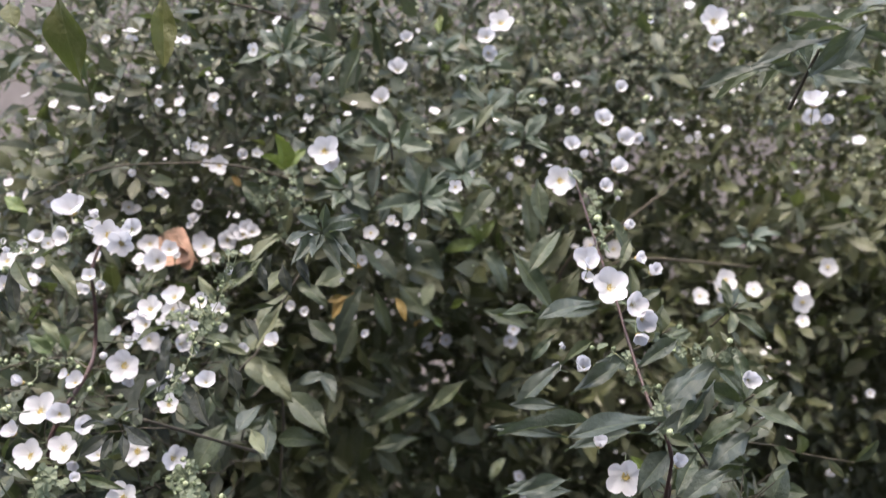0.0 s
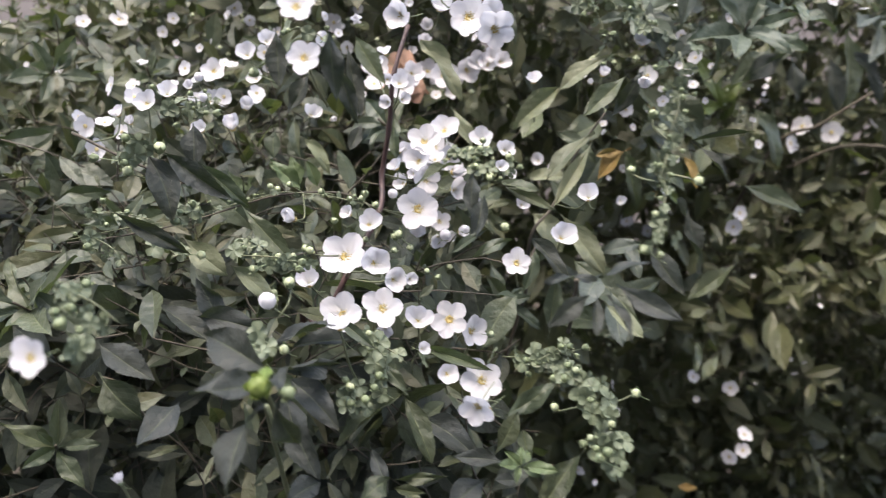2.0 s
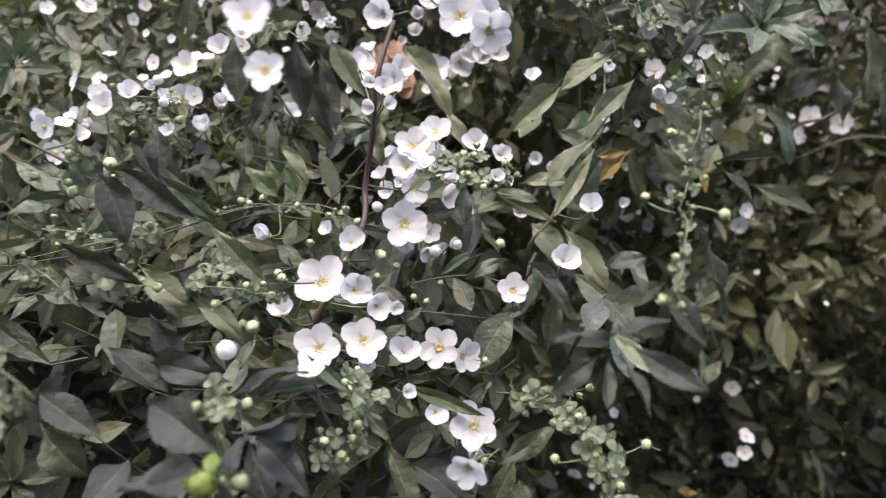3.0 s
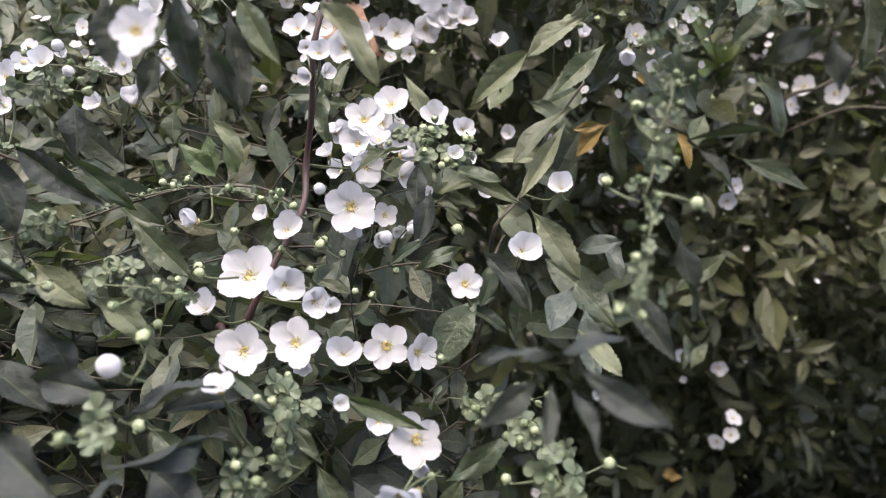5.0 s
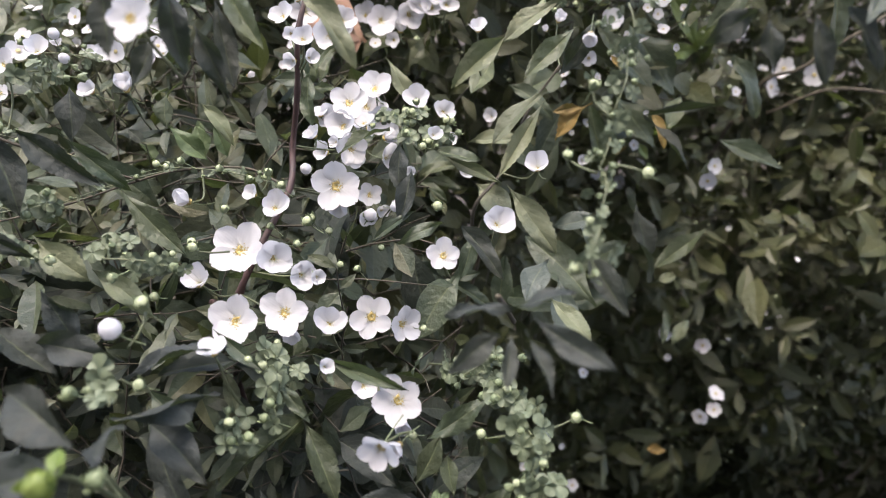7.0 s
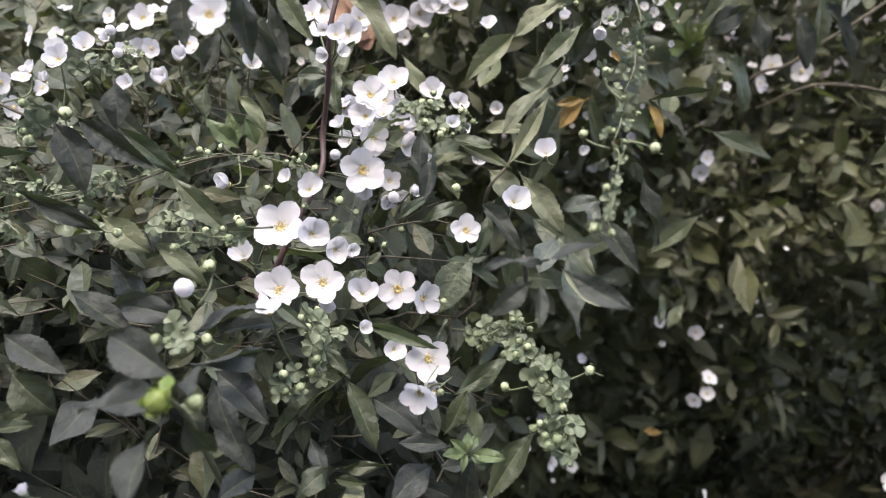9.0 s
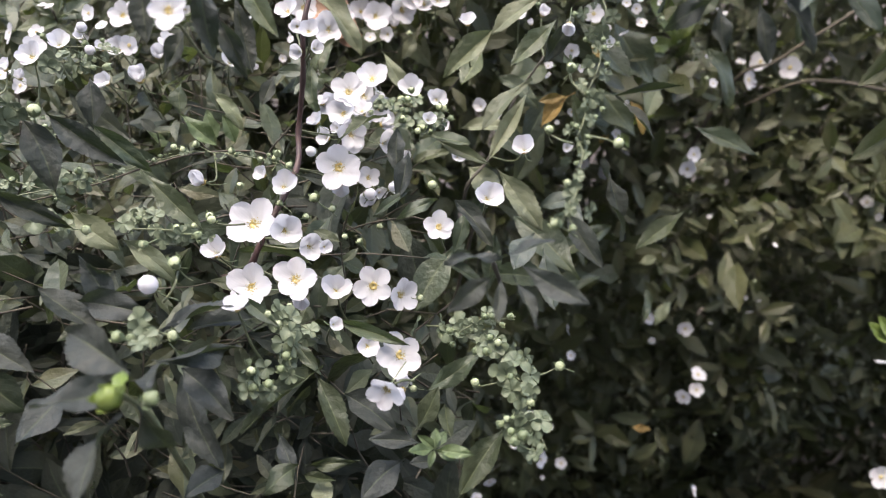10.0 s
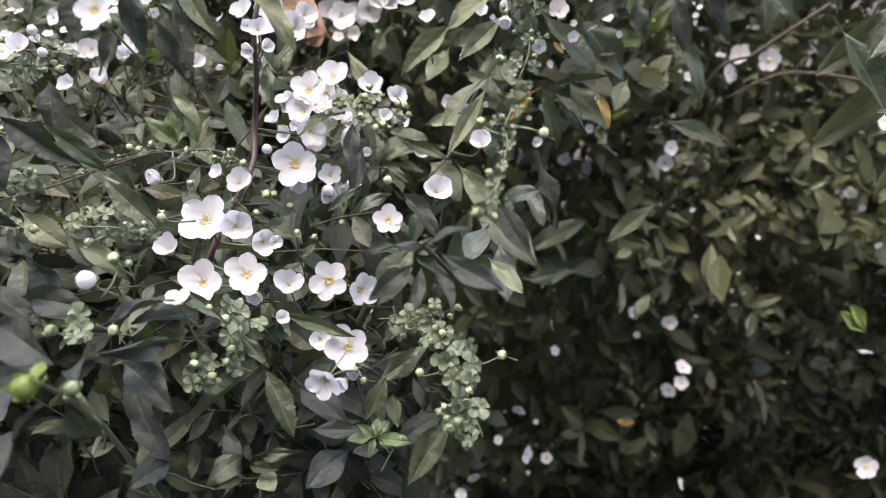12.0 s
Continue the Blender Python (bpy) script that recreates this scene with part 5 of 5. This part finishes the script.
STEM_SECOND = [
    (95, 400, 1076),
    (95, 370, 1067),
    (94, 320, 1053),
    (94, 290, 1045),
    (96, 275, 1033),
    (98, 250, 1020),
    (104, 245, 1006),
    (105, 250, 986),
    (111, 270, 945),
]
STEM_THIN = [
    (-217, 460, 1057),
    (-169, 450, 1073),
    (-129, 450, 1076),
    (-90, 450, 1074),
    (-48, 470, 1058),
]
STEM_DARK = [
    (246, 680, 1037),
    (207, 660, 1011),
    (164, 660, 975),
    (128, 680, 922),
]
STEM_BRANCH = [
    (154, 680, 933),
    (184, 670, 955),
    (213, 670, 958),
    (254, 680, 952),
    (334, 720, 934),
]
STEM_DARK_B = [
    (-167, 520, 1179),
    (-109, 520, 1170),
    (-74, 520, 1161),
    (-35, 550, 1147),
]


# ---- the shrubs ----
near = shrub(-0.2, 0.5, "leafy shrub with arching sprays of small white flowers")
second = shrub(0.2, 0.55, "leafy shrub with one upright spray of small white flowers")
back = shrub(0.3, 0.85, "dense dark green shrub dotted with small white flowers")


def front(x, z):
    """Where the face of the dense shrub behind begins."""
    set_back = min(max((x + (0.08 if z < 0.96 else 0.0)) / 0.1, 0.0), 1.0)
    return 0.49 + 0.06 * set_back + 0.36 * min(max(x + 0.02, 0.0), 0.7) + 0.06 * noise.noise(Vector((x * 9, z * 9, 3.0))) + (0.1 + 0.6 * min(max(x / 0.1, 0.0), 1.0)) * max(0.0, z - 0.98) + 0.3 * max(0.0, 0.86 - z) + 0.1 * math.exp(-((x - 0.17) ** 2 + (z - 0.97) ** 2) / 0.009)


def crest(x, y):
    return 1.2 + 0.07 * noise.noise(Vector((x * 6, y * 6, 7.0))) + 0.14 * min(max(y - 0.6, 0), 0.5) - 2.0 * min(max(-0.245 - x, 0.0), 0.1)


ALL_FLOWERS = NEAR_FLOWERS + UPRIGHT_FLOWERS + LOWER_FLOWERS + TIP_FLOWERS + TOP_FLOWERS + EXTRA_FLOWERS + HIGH_FLOWERS + SIDE_FLOWERS + SECOND_FLOWERS + SECOND_TIP_FLOWERS + INNER_FLOWERS + DEEP_FLOWERS + FAR_FLOWERS + FAR_FLOWERS_B + FAR_FLOWERS_C + SMALL_FLOWERS + SMALL_FLOWERS_B + SMALL_FLOWERS_C + SMALL_FLOWERS_D + SMALL_FLOWERS_E + SMALL_FLOWERS_F
OPEN_AIR = np.array([(f[0] / 1000, f[1] / 1000 - 0.006, f[2] / 1000 + 0.005) for f in ALL_FLOWERS])
# the flowers deep inside stand at the end of openings between the twigs
openings = []
for f in FAR_FLOWERS + FAR_FLOWERS_B + FAR_FLOWERS_C:
    p = Vector(f[:3]) / 1000
    way = (Vector((-0.08, 0.12, 1.085)) - p).normalized()
    openings += [tuple(p + way * (0.015 * k)) for k in range(1, 24)]
for f in YOUNG_INNER_LEAVES + YOUNG_INNER_LEAVES_B:
    p = (Vector(f[:3]) + Vector(f[3:6])) / 2000
    way = (Vector((0.03, 0.04, 1.12)) - p).normalized()
    openings += [tuple(p + way * (0.013 * k)) for k in range(1, 9)]
    openings += [(f[3] / 1000, f[4] / 1000 - 0.01, f[5] / 1000 - 0.003), ((f[0] + f[3]) / 2000, (f[1] + f[4]) / 2000 - 0.01, (f[2] + f[5]) / 2000)]
OPEN_AIR = np.concatenate((OPEN_AIR, np.array(openings)))


def airy(q):
    """Flowers stand clear of the leaves round them."""
    q = np.array(q)
    return ((OPEN_AIR - q) ** 2).sum(1).min() > 0.011 ** 2 and ((CLEAR_DOTS - q) ** 2).sum(1).min() > 0.005 ** 2


def gap(x, y, z):
    """A thin place in the shrub where the wall behind shows between the twigs."""
    return abs(x - 0.272 - 0.55 * (y - 0.7)) < 0.055 and abs(z - 0.956 + 0.22 * (y - 0.7)) < 0.03


def outside(x, y):
    """Past the rounded outline of the shrub."""
    return ((x - 0.17) / 0.84) ** 2 + ((y - 0.82) / 0.6) ** 2 > 1.0 + 0.3 * noise.noise(Vector((x * 5, y * 5, 2.0)))


def sparse(x, z):
    """Towards its far end the top of the shrub is thin."""
    return x > 0.16 and z > 0.93 and (z < 1.05 or noise.noise(Vector((x * 30, z * 30, 9.0))) > 0.25)


def canopy(x, y):
    """The top of the near shrub's inner foliage, a little under its sprays."""
    edge = -0.085 + 0.05 * noise.noise(Vector((0.3, y * 8, 1.0)))
    z = 0.955 + 0.30 * (y - 0.24) + 0.03 * noise.noise(Vector((x * 14, y * 14, 5.0)))
    return z - 5.0 * max(0.0, x - edge) - 5.0 * max(0.0, 0.31 - y)


scatter = random.Random(77)
HEDGE_DOTS = []
while len(HEDGE_DOTS) < 230:
    cx, cz = scatter.uniform(-0.5, 0.6), scatter.uniform(0.62, 1.2) if scatter.random() < 0.4 else scatter.uniform(1.0, 1.22)
    for k in range(scatter.choice((1, 2, 4, 7))):
        x, z = cx + scatter.gauss(0, 0.014), cz + scatter.gauss(0, 0.008)
        y = front(x, z) + scatter.uniform(-0.05, 0.0)
        if z < crest(x, y) and not gap(x, y, z) and not outside(x, y) and not (sparse(x, z) and scatter.random() < 0.75):
            HEDGE_DOTS.append((1000 * x, 1000 * y, 1000 * z, scatter.choice((2.8, 3.5, 4.5, 6)) * scatter.uniform(0.85, 1.15), scatter.gauss(0, 35), scatter.gauss(25, 25), 70))
# small flowers over the top of the near shrub
TOP_DOTS = []
while len(TOP_DOTS) < 60:
    cx, cy = scatter.uniform(-0.44, -0.15), scatter.uniform(0.38, 0.53)
    for k in range(scatter.choice((1, 2, 4))):
        x, y = cx + scatter.gauss(0, 0.012), cy + scatter.gauss(0, 0.01)
        TOP_DOTS.append((1000 * x, 1000 * y, 1000 * (canopy(x, y) + scatter.uniform(0.006, 0.022)), scatter.uniform(4, 9), scatter.gauss(0, 35), scatter.gauss(35, 25), 70))
CLEAR_DOTS = np.array([(f[0] / 1000, f[1] / 1000 - 0.003, f[2] / 1000 + 0.002) for f in HEDGE_DOTS + TOP_DOTS])


deep, crown = Mass(11), Mass(13)
r = deep.rng
for k in range(10600):
    x, z = r.uniform(-0.6, 0.95), 0.34 + 0.94 * r.random() ** 0.75
    y = front(x, z) + abs(r.gauss(0, 0.11)) + 0.015
    if z > crest(x, y) or outside(x, y) or (gap(x, y, z) and r.random() < 0.75) or (0.66 < z < 0.8 and r.random() < 0.4) or (sparse(x, z) and r.random() < 0.22):
        continue
    way = Vector((r.gauss(0, 0.7), -0.5 + r.gauss(0, 0.4), 0.35 + r.gauss(0, 0.6)))
    size = r.choice((0.012, 0.015, 0.022)) * r.uniform(0.75, 1.3) if z > 1.0 else r.choice((0.016, 0.025, 0.031, 0.036)) * r.uniform(0.75, 1.25)
    (crown if z > 1.06 else deep).twig((x, y, z), way, r.uniform(0.04, 0.085), size, lambda q: q.y > front(q.x, q.z) - 0.04 and airy(q), 0.0085 if z > 1.0 else 0.0105, 0.7 if z > 1.0 else 0.22, (0.38, 0.56) if z > 1.0 else (0.3, 0.5))
for k in range(1700):
    x, z = r.uniform(-0.6, 0.75), r.uniform(1.0, 1.3)
    y = front(x, z) + r.uniform(0.05, 0.5)
    if z < crest(x, y) + 0.02 and not outside(x, y) and not (sparse(x, z) and r.random() < 0.6):
        (crown if z > 1.06 else deep).twig((x, y, z), Vector((r.gauss(0, 0.7), r.gauss(-0.4, 0.5), r.gauss(0.3, 0.5))), r.uniform(0.04, 0.08), r.uniform(0.011, 0.022), airy, 0.0085, 0.3, (0.38, 0.54))
# the close inside of the shrub
for k in range(6000):
    x, z = r.uniform(-0.6, 1.0), r.uniform(0.15, 1.16)
    y = front(x, z) + r.uniform(0.12, 0.62)
    if z < crest(x, y) and not gap(x, y, z) and not outside(x, y) and not (sparse(x, z) and r.random() < 0.75):
        deep.twig((x, y, z), Vector((r.gauss(0, 1), r.gauss(0, 1), r.gauss(0.3, 0.6))), r.uniform(0.05, 0.1), r.uniform(0.024, 0.036), airy, 0.014, 0.0)
deep.make("foliage", back, BACK_MATS)
crown.make("crown_foliage", back, MASS_MATS, "small dark green leaves at the top of the shrub")
# low growth over the soil, with shade put into its dark colour
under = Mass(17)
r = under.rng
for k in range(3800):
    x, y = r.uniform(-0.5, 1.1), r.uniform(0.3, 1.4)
    # the front part, up to y 0.6, is added to block light
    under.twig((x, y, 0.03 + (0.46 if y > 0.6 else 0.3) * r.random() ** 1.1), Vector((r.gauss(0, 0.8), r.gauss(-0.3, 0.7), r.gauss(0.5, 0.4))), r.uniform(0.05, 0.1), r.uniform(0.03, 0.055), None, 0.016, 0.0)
under.make("undergrowth", back, [M_UNDER_SHADE, M_BARK, M_BUDTIP], "leaves close to the soil, coloured dark to stand for shade")


inner = Mass(23, 7)
for k in range(1350):
    r = inner.rng
    x, y = r.uniform(-0.46, 0.0), r.uniform(0.2, 0.54)
    z = canopy(x, y) - abs(r.gauss(0, 0.07)) - 0.012
    if y < 0.33 and r.random() < 0.62:
        continue
    way = Vector((r.gauss(0.1, 0.7), r.gauss(-0.4, 0.5), 0.5 + r.gauss(0, 0.35)))
    inner.twig((x, y, z), way, r.uniform(0.04, 0.08), r.uniform(0.014, 0.026), lambda q: q.z < canopy(q.x, q.y) + 0.012 and q.x < 0.03 and q.y > 0.18 and airy(q), 0.0105, 0.0)
inner.make("foliage", near, MASS_MATS)
# the lower leaves under the sprays, bluish and darkened to stand for shade
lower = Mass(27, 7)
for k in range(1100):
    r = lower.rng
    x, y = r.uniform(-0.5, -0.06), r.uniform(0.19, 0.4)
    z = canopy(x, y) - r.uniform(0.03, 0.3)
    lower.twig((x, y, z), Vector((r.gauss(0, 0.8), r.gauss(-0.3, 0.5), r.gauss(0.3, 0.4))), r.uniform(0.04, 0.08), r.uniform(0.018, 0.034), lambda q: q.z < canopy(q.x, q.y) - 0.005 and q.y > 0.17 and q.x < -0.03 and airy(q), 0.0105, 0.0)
lower.make("lower_foliage", near, [M_LOW_SHADE, M_BARK, M_BUDTIP], "dark green lower leaves with shade put into their colour")

side = Mass(31, 7)
for k in range(190):
    r = side.rng
    y = r.uniform(0.22, 0.36)
    x = 0.06 + 0.3 * (y - 0.2) + r.uniform(0.0, 0.06)
    z = 0.95 + 0.32 * (y - 0.25) - abs(r.gauss(0, 0.06))
    way = Vector((r.gauss(0.0, 0.7), r.gauss(-0.4, 0.5), 0.5 + r.gauss(0, 0.35)))
    side.twig((x, y, z), way, r.uniform(0.03, 0.06), r.uniform(0.014, 0.026), lambda q: q.x > -0.02 + 0.66 * (q.y - 0.1) and q.y > 0.2 and q.z < 0.99 + 0.3 * (q.y - 0.25) and airy(q), 0.0105, 0.0)
# low skirt of leaves hanging in front, mostly below view, added to block light
for k in range(1100):
    x, y = r.uniform(-0.5, 0.75), r.uniform(0.26, 0.62)
    z = 1.0 - 1.056 * (y - 0.15) - 0.04 - r.random() ** 1.5 * 0.5
    if x < 0.06:
        z -= 0.05
    if z > 0.12 and (x > 0.06 or r.random() < 0.6):
        side.twig((x, y, z), Vector((r.gauss(0, 0.8), r.gauss(-0.5, 0.5), r.gauss(-0.1, 0.5))), r.uniform(0.05, 0.09), r.uniform(0.022, 0.034), lambda q: q.z < 1.03 - 1.056 * (q.y - 0.15), 0.013, 0.0)
side.make("foliage", second, MASS_MATS)


# stems
def stem(parent, rows, r0, r1, mat, root=None, label=""):
    pts = [Vector(p) / 1000 for p in rows]
    if root:
        pts.append(Vector(root))
    part("stem", tube("stem", pts, r0, r1, mat, 8, 6, 0.06, len(rows)), parent, None, label)


stem(near, STEM_RED, 0.0007, 0.0012, M_RED, (-0.12, 0.45, 0.5), "red-brown flowering stem")
stem(near, STEM_SIDE, 0.0004, 0.00025, M_BARK)
stem(near, STEM_TWIG_A, 0.0004, 0.0005, M_BARK)
stem(near, STEM_TWIG_B, 0.0004, 0.0008, M_BARK, (-0.12, 0.44, 0.6))
stem(near, STEM_ROSETTE, 0.0004, 0.0006, M_STALK, (-0.14, 0.4, 0.6))
stem(near, STEM_ROS_RIGHT, 0.0005, 0.0007, M_BARK)
stem(second, STEM_SECOND, 0.0004, 0.0007, M_RED, (0.15, 0.45, 0.5), "reddish upright flowering stem")
stem(back, STEM_THIN, 0.0004, 0.0006, M_BARK)
stem(back, STEM_DARK, 0.0009, 0.0015, M_BARK, (0.1, 0.8, 0.6))
stem(back, STEM_BRANCH, 0.001, 0.0014, M_BARK)
stem(back, STEM_DARK_B, 0.0006, 0.001, M_BARK)
trunk_rng = random.Random(5)
for owner, cx, cy in ((near, -0.2, 0.5), (second, 0.2, 0.55), (back, 0.3, 1.1), (back, -0.2, 0.85)):
    for k in range(4):
        a = trunk_rng.uniform(0, 6.28)
        foot = Vector((cx + 0.05 * math.cos(a), cy + 0.05 * math.sin(a), 0.0))
        top = Vector((cx + 0.22 * math.cos(a), cy + 0.1 * math.sin(a) + 0.03, trunk_rng.uniform(0.5, 0.6) - (0.1 if owner is second else 0.0)))
        mid = foot.lerp(top, 0.5) + Vector((trunk_rng.uniform(-0.03, 0.03), trunk_rng.uniform(-0.03, 0.03), 0))
        part("trunk", tube("trunk", [foot, mid, top], 0.008, 0.0025, M_BARK, 8, 6, 0.1, k), owner)

# leaves told apart
leaves(near, GREEN_LEAVES + GREEN_LEAVES_B + GREEN_LEAVES_C)
leaves(near, DARK_LEAVES + DARK_LEAVES_B + DARK_LEAVES_C + SHOOT_LEAVES + SHOOT_LEAVES_B, M_DARK, "dark bluish green leaf")
# low leaves whose shade is in the material
leaves(near, SHADED_LEAVES, M_SHADE, "deep green leaf darkened to stand for shade")
leaves(near, PALE_LEAVES + PALE_LEAVES_B, M_PALE, "pale grey-green leaf")
leaves(near, YOUNG_LEAVES, M_YOUNG, "fresh yellow-green young leaf")
dead = new("dead_leaf")
dead.matrix_world = Matrix.Translation(Vector(RUST_LEAVES[0][:3]) / 1000)
tagged(dead, "curled salmon-brown dead leaf caught among the white flowers", "dead leaf")
for row in RUST_LEAVES:
    m = blade_pose(Vector(row[:3]) / 1000, Vector(row[3:6]) / 1000, row[6] / 100, row[7])
    part("lobe", LEAF_MESHES[M_RUST.name][row[7] % 3], dead, m)
leaves(near, FRESH_LEAVES + FRESH_LEAVES_B, M_FRESH, "fresh green shoot leaf")
leaves(near, DRY_LEAVES, M_DRY, "withered orange leaf")
leaves(second, SECOND_LEAVES + SECOND_LOW_LEAVES, M_SAGE, "greyish blue-green leaf")
leaves(second, SECOND_INNER_LEAVES)
leaves(second, WIDE_LEAVES, M_KHAKI, "broad grey-olive leaf")
leaves(near, WHORL_LEAVES, M_SAGE, "narrow blue-green shoot leaf")
leaves(near, BLUE_LEAVES, M_SAGE, "greyish blue-green leaf")
leaves(near, MIDDLE_LEAVES + MIDDLE_LEAVES_B)
leaves(near, MIDDLE_PALE_LEAVES, M_PALE, "pale grey-green leaf")
for rows in (TALL_LEAVES, DEEP_LEAVES):
    leaves(back, rows)
leaves(back, HANGING_LEAVES, M_OLIVE, "olive-green leaf hanging from a high twig")
leaves(back, GREY_LEAVES, M_SAGE, "greyish blue-green leaf")
leaves(back, YOUNG_INNER_LEAVES + YOUNG_INNER_LEAVES_B, M_LIME, "fresh yellow-green young leaf")
leaves(back, DRY_INNER_LEAVES, M_DRY, "withered yellow leaf")

# flowers and buds
for rows in (NEAR_FLOWERS, UPRIGHT_FLOWERS, LOWER_FLOWERS, TIP_FLOWERS, TOP_FLOWERS, EXTRA_FLOWERS, HIGH_FLOWERS, SIDE_FLOWERS):
    flowers(near, rows)
for rows in (SECOND_FLOWERS, SECOND_TIP_FLOWERS):
    flowers(second, rows)
for rows in (NEAR_FLOWERS, UPRIGHT_FLOWERS, LOWER_FLOWERS, TIP_FLOWERS):
    pedicels(near, rows, (STEM_RED, STEM_SIDE, STEM_TWIG_A, STEM_TWIG_B))
flowers(back, INNER_FLOWERS)
for rows in (DEEP_FLOWERS, FAR_FLOWERS, FAR_FLOWERS_B, FAR_FLOWERS_C, SMALL_FLOWERS, SMALL_FLOWERS_B, SMALL_FLOWERS_C, SMALL_FLOWERS_D, SMALL_FLOWERS_E, SMALL_FLOWERS_F):
    flowers(back, rows, False)
bud_spikes(near, BUD_SPIKES[:5], (0.0013, 0.0022), 0.6, (0.0009, 0.0014), 0.36)
bud_spikes(near, BUD_SPIKES[5:] + BUD_SPIKES_B, (0.0024, 0.0035), 0.4, (0.0015, 0.0023))
bud_spikes(near, BUD_SIDE)
bud_spikes(near, MIDDLE_SPIKES, (0.0022, 0.0032))
bud_spikes(near, BUD_TWIG, (0.0011, 0.0019), 0.5, (0.0009, 0.0014), 0.5)
bud_spikes(second, BUD_CLUSTERS)

for x, y, z, n, size in WHORLS + SHOOTS:
    whorl(back, x, y, z, n, size * 0.88, (0.0, -0.6, 0.7), M_TEAL)
shoots = random.Random(15)
for k in range(16):
    x, y = shoots.uniform(-0.3, -0.06), shoots.uniform(0.24, 0.46)
    spot = Vector((x, y, canopy(x, y) + 0.012))
    size, lean = shoots.uniform(18, 27), shoots.gauss(0, 0.3)
    if (y > 0.37 or x < -0.2) and airy(spot) and airy(spot + Vector((0, -0.015, 0.01))):
        whorl(near, 1000 * x, 1000 * y, 1000 * spot.z, 7, size, (lean, -0.6, 0.7))
for k in range(5):
    y = shoots.uniform(0.25, 0.36)
    x = 0.07 + 0.3 * (y - 0.2) + shoots.uniform(0.0, 0.06)
    spot = Vector((x, y, 0.99 + 0.3 * (y - 0.25)))
    if airy(spot):
        whorl(second, 1000 * x, 1000 * y, 1000 * spot.z, 7, shoots.uniform(20, 28), (shoots.gauss(0, 0.3), -0.6, 0.7))
flowers(back, HEDGE_DOTS, False)
flowers(near, TOP_DOTS, False)
# half-hidden flowers that fill the clusters
filler = random.Random(91)
for owner, lists, share in ((near, (UPRIGHT_FLOWERS[:8], TOP_FLOWERS), 0.8), (near, (NEAR_FLOWERS[:7], LOWER_FLOWERS, TIP_FLOWERS), 0.25), (second, (SECOND_FLOWERS,), 0.5)):
    for x, y, z, size, yaw, pitch, opened in sum(lists, []):
        if filler.random() < share and size > 5.5:
            a = filler.uniform(0, 6.28)
            flowers(owner, [(x + 0.75 * size * math.cos(a), y + filler.uniform(3, 9), z + 0.6 * size * math.sin(a) - 1.5, size * filler.uniform(0.5, 0.8), yaw + filler.gauss(0, 30), pitch + filler.gauss(0, 25), filler.uniform(35, 80))])
single_buds(near, CREAM_BUDS + CLUSTER_BUDS + CLUSTER_BUDS_B)
for row in BUD_STALKS:
    part("stalk", tube("stalk", [Vector(row[i:i + 3]) / 1000 for i in (0, 3, 6)], 0.00022, 0.00026, M_STALK, 5, 4), near)
for x, y, z, size in PEARL_BUDS:
    d = Vector((leaf_rng.gauss(0, 0.3), -0.5, 0.8)).normalized()
    part("bud", PEARL, near, Matrix.Translation((x / 1000, y / 1000, z / 1000)) @ d.to_track_quat("Z", "Y").to_matrix().to_4x4() @ Matrix.Scale(size / 1000, 4), "round white bud still closed")
single_buds(back, INNER_CREAM_BUDS)
for x, y, z, size in YOUNG_BUDS:
    part("bud", YOUNG_BUD if size > 3 else BUDS[0], near, Matrix.Translation((x / 1000, y / 1000, z / 1000)) @ Matrix.Rotation(1.0, 4, "X") @ Matrix.Scale(size / 1000, 4), "round yellow-green leaf bud" if size > 3 else "")
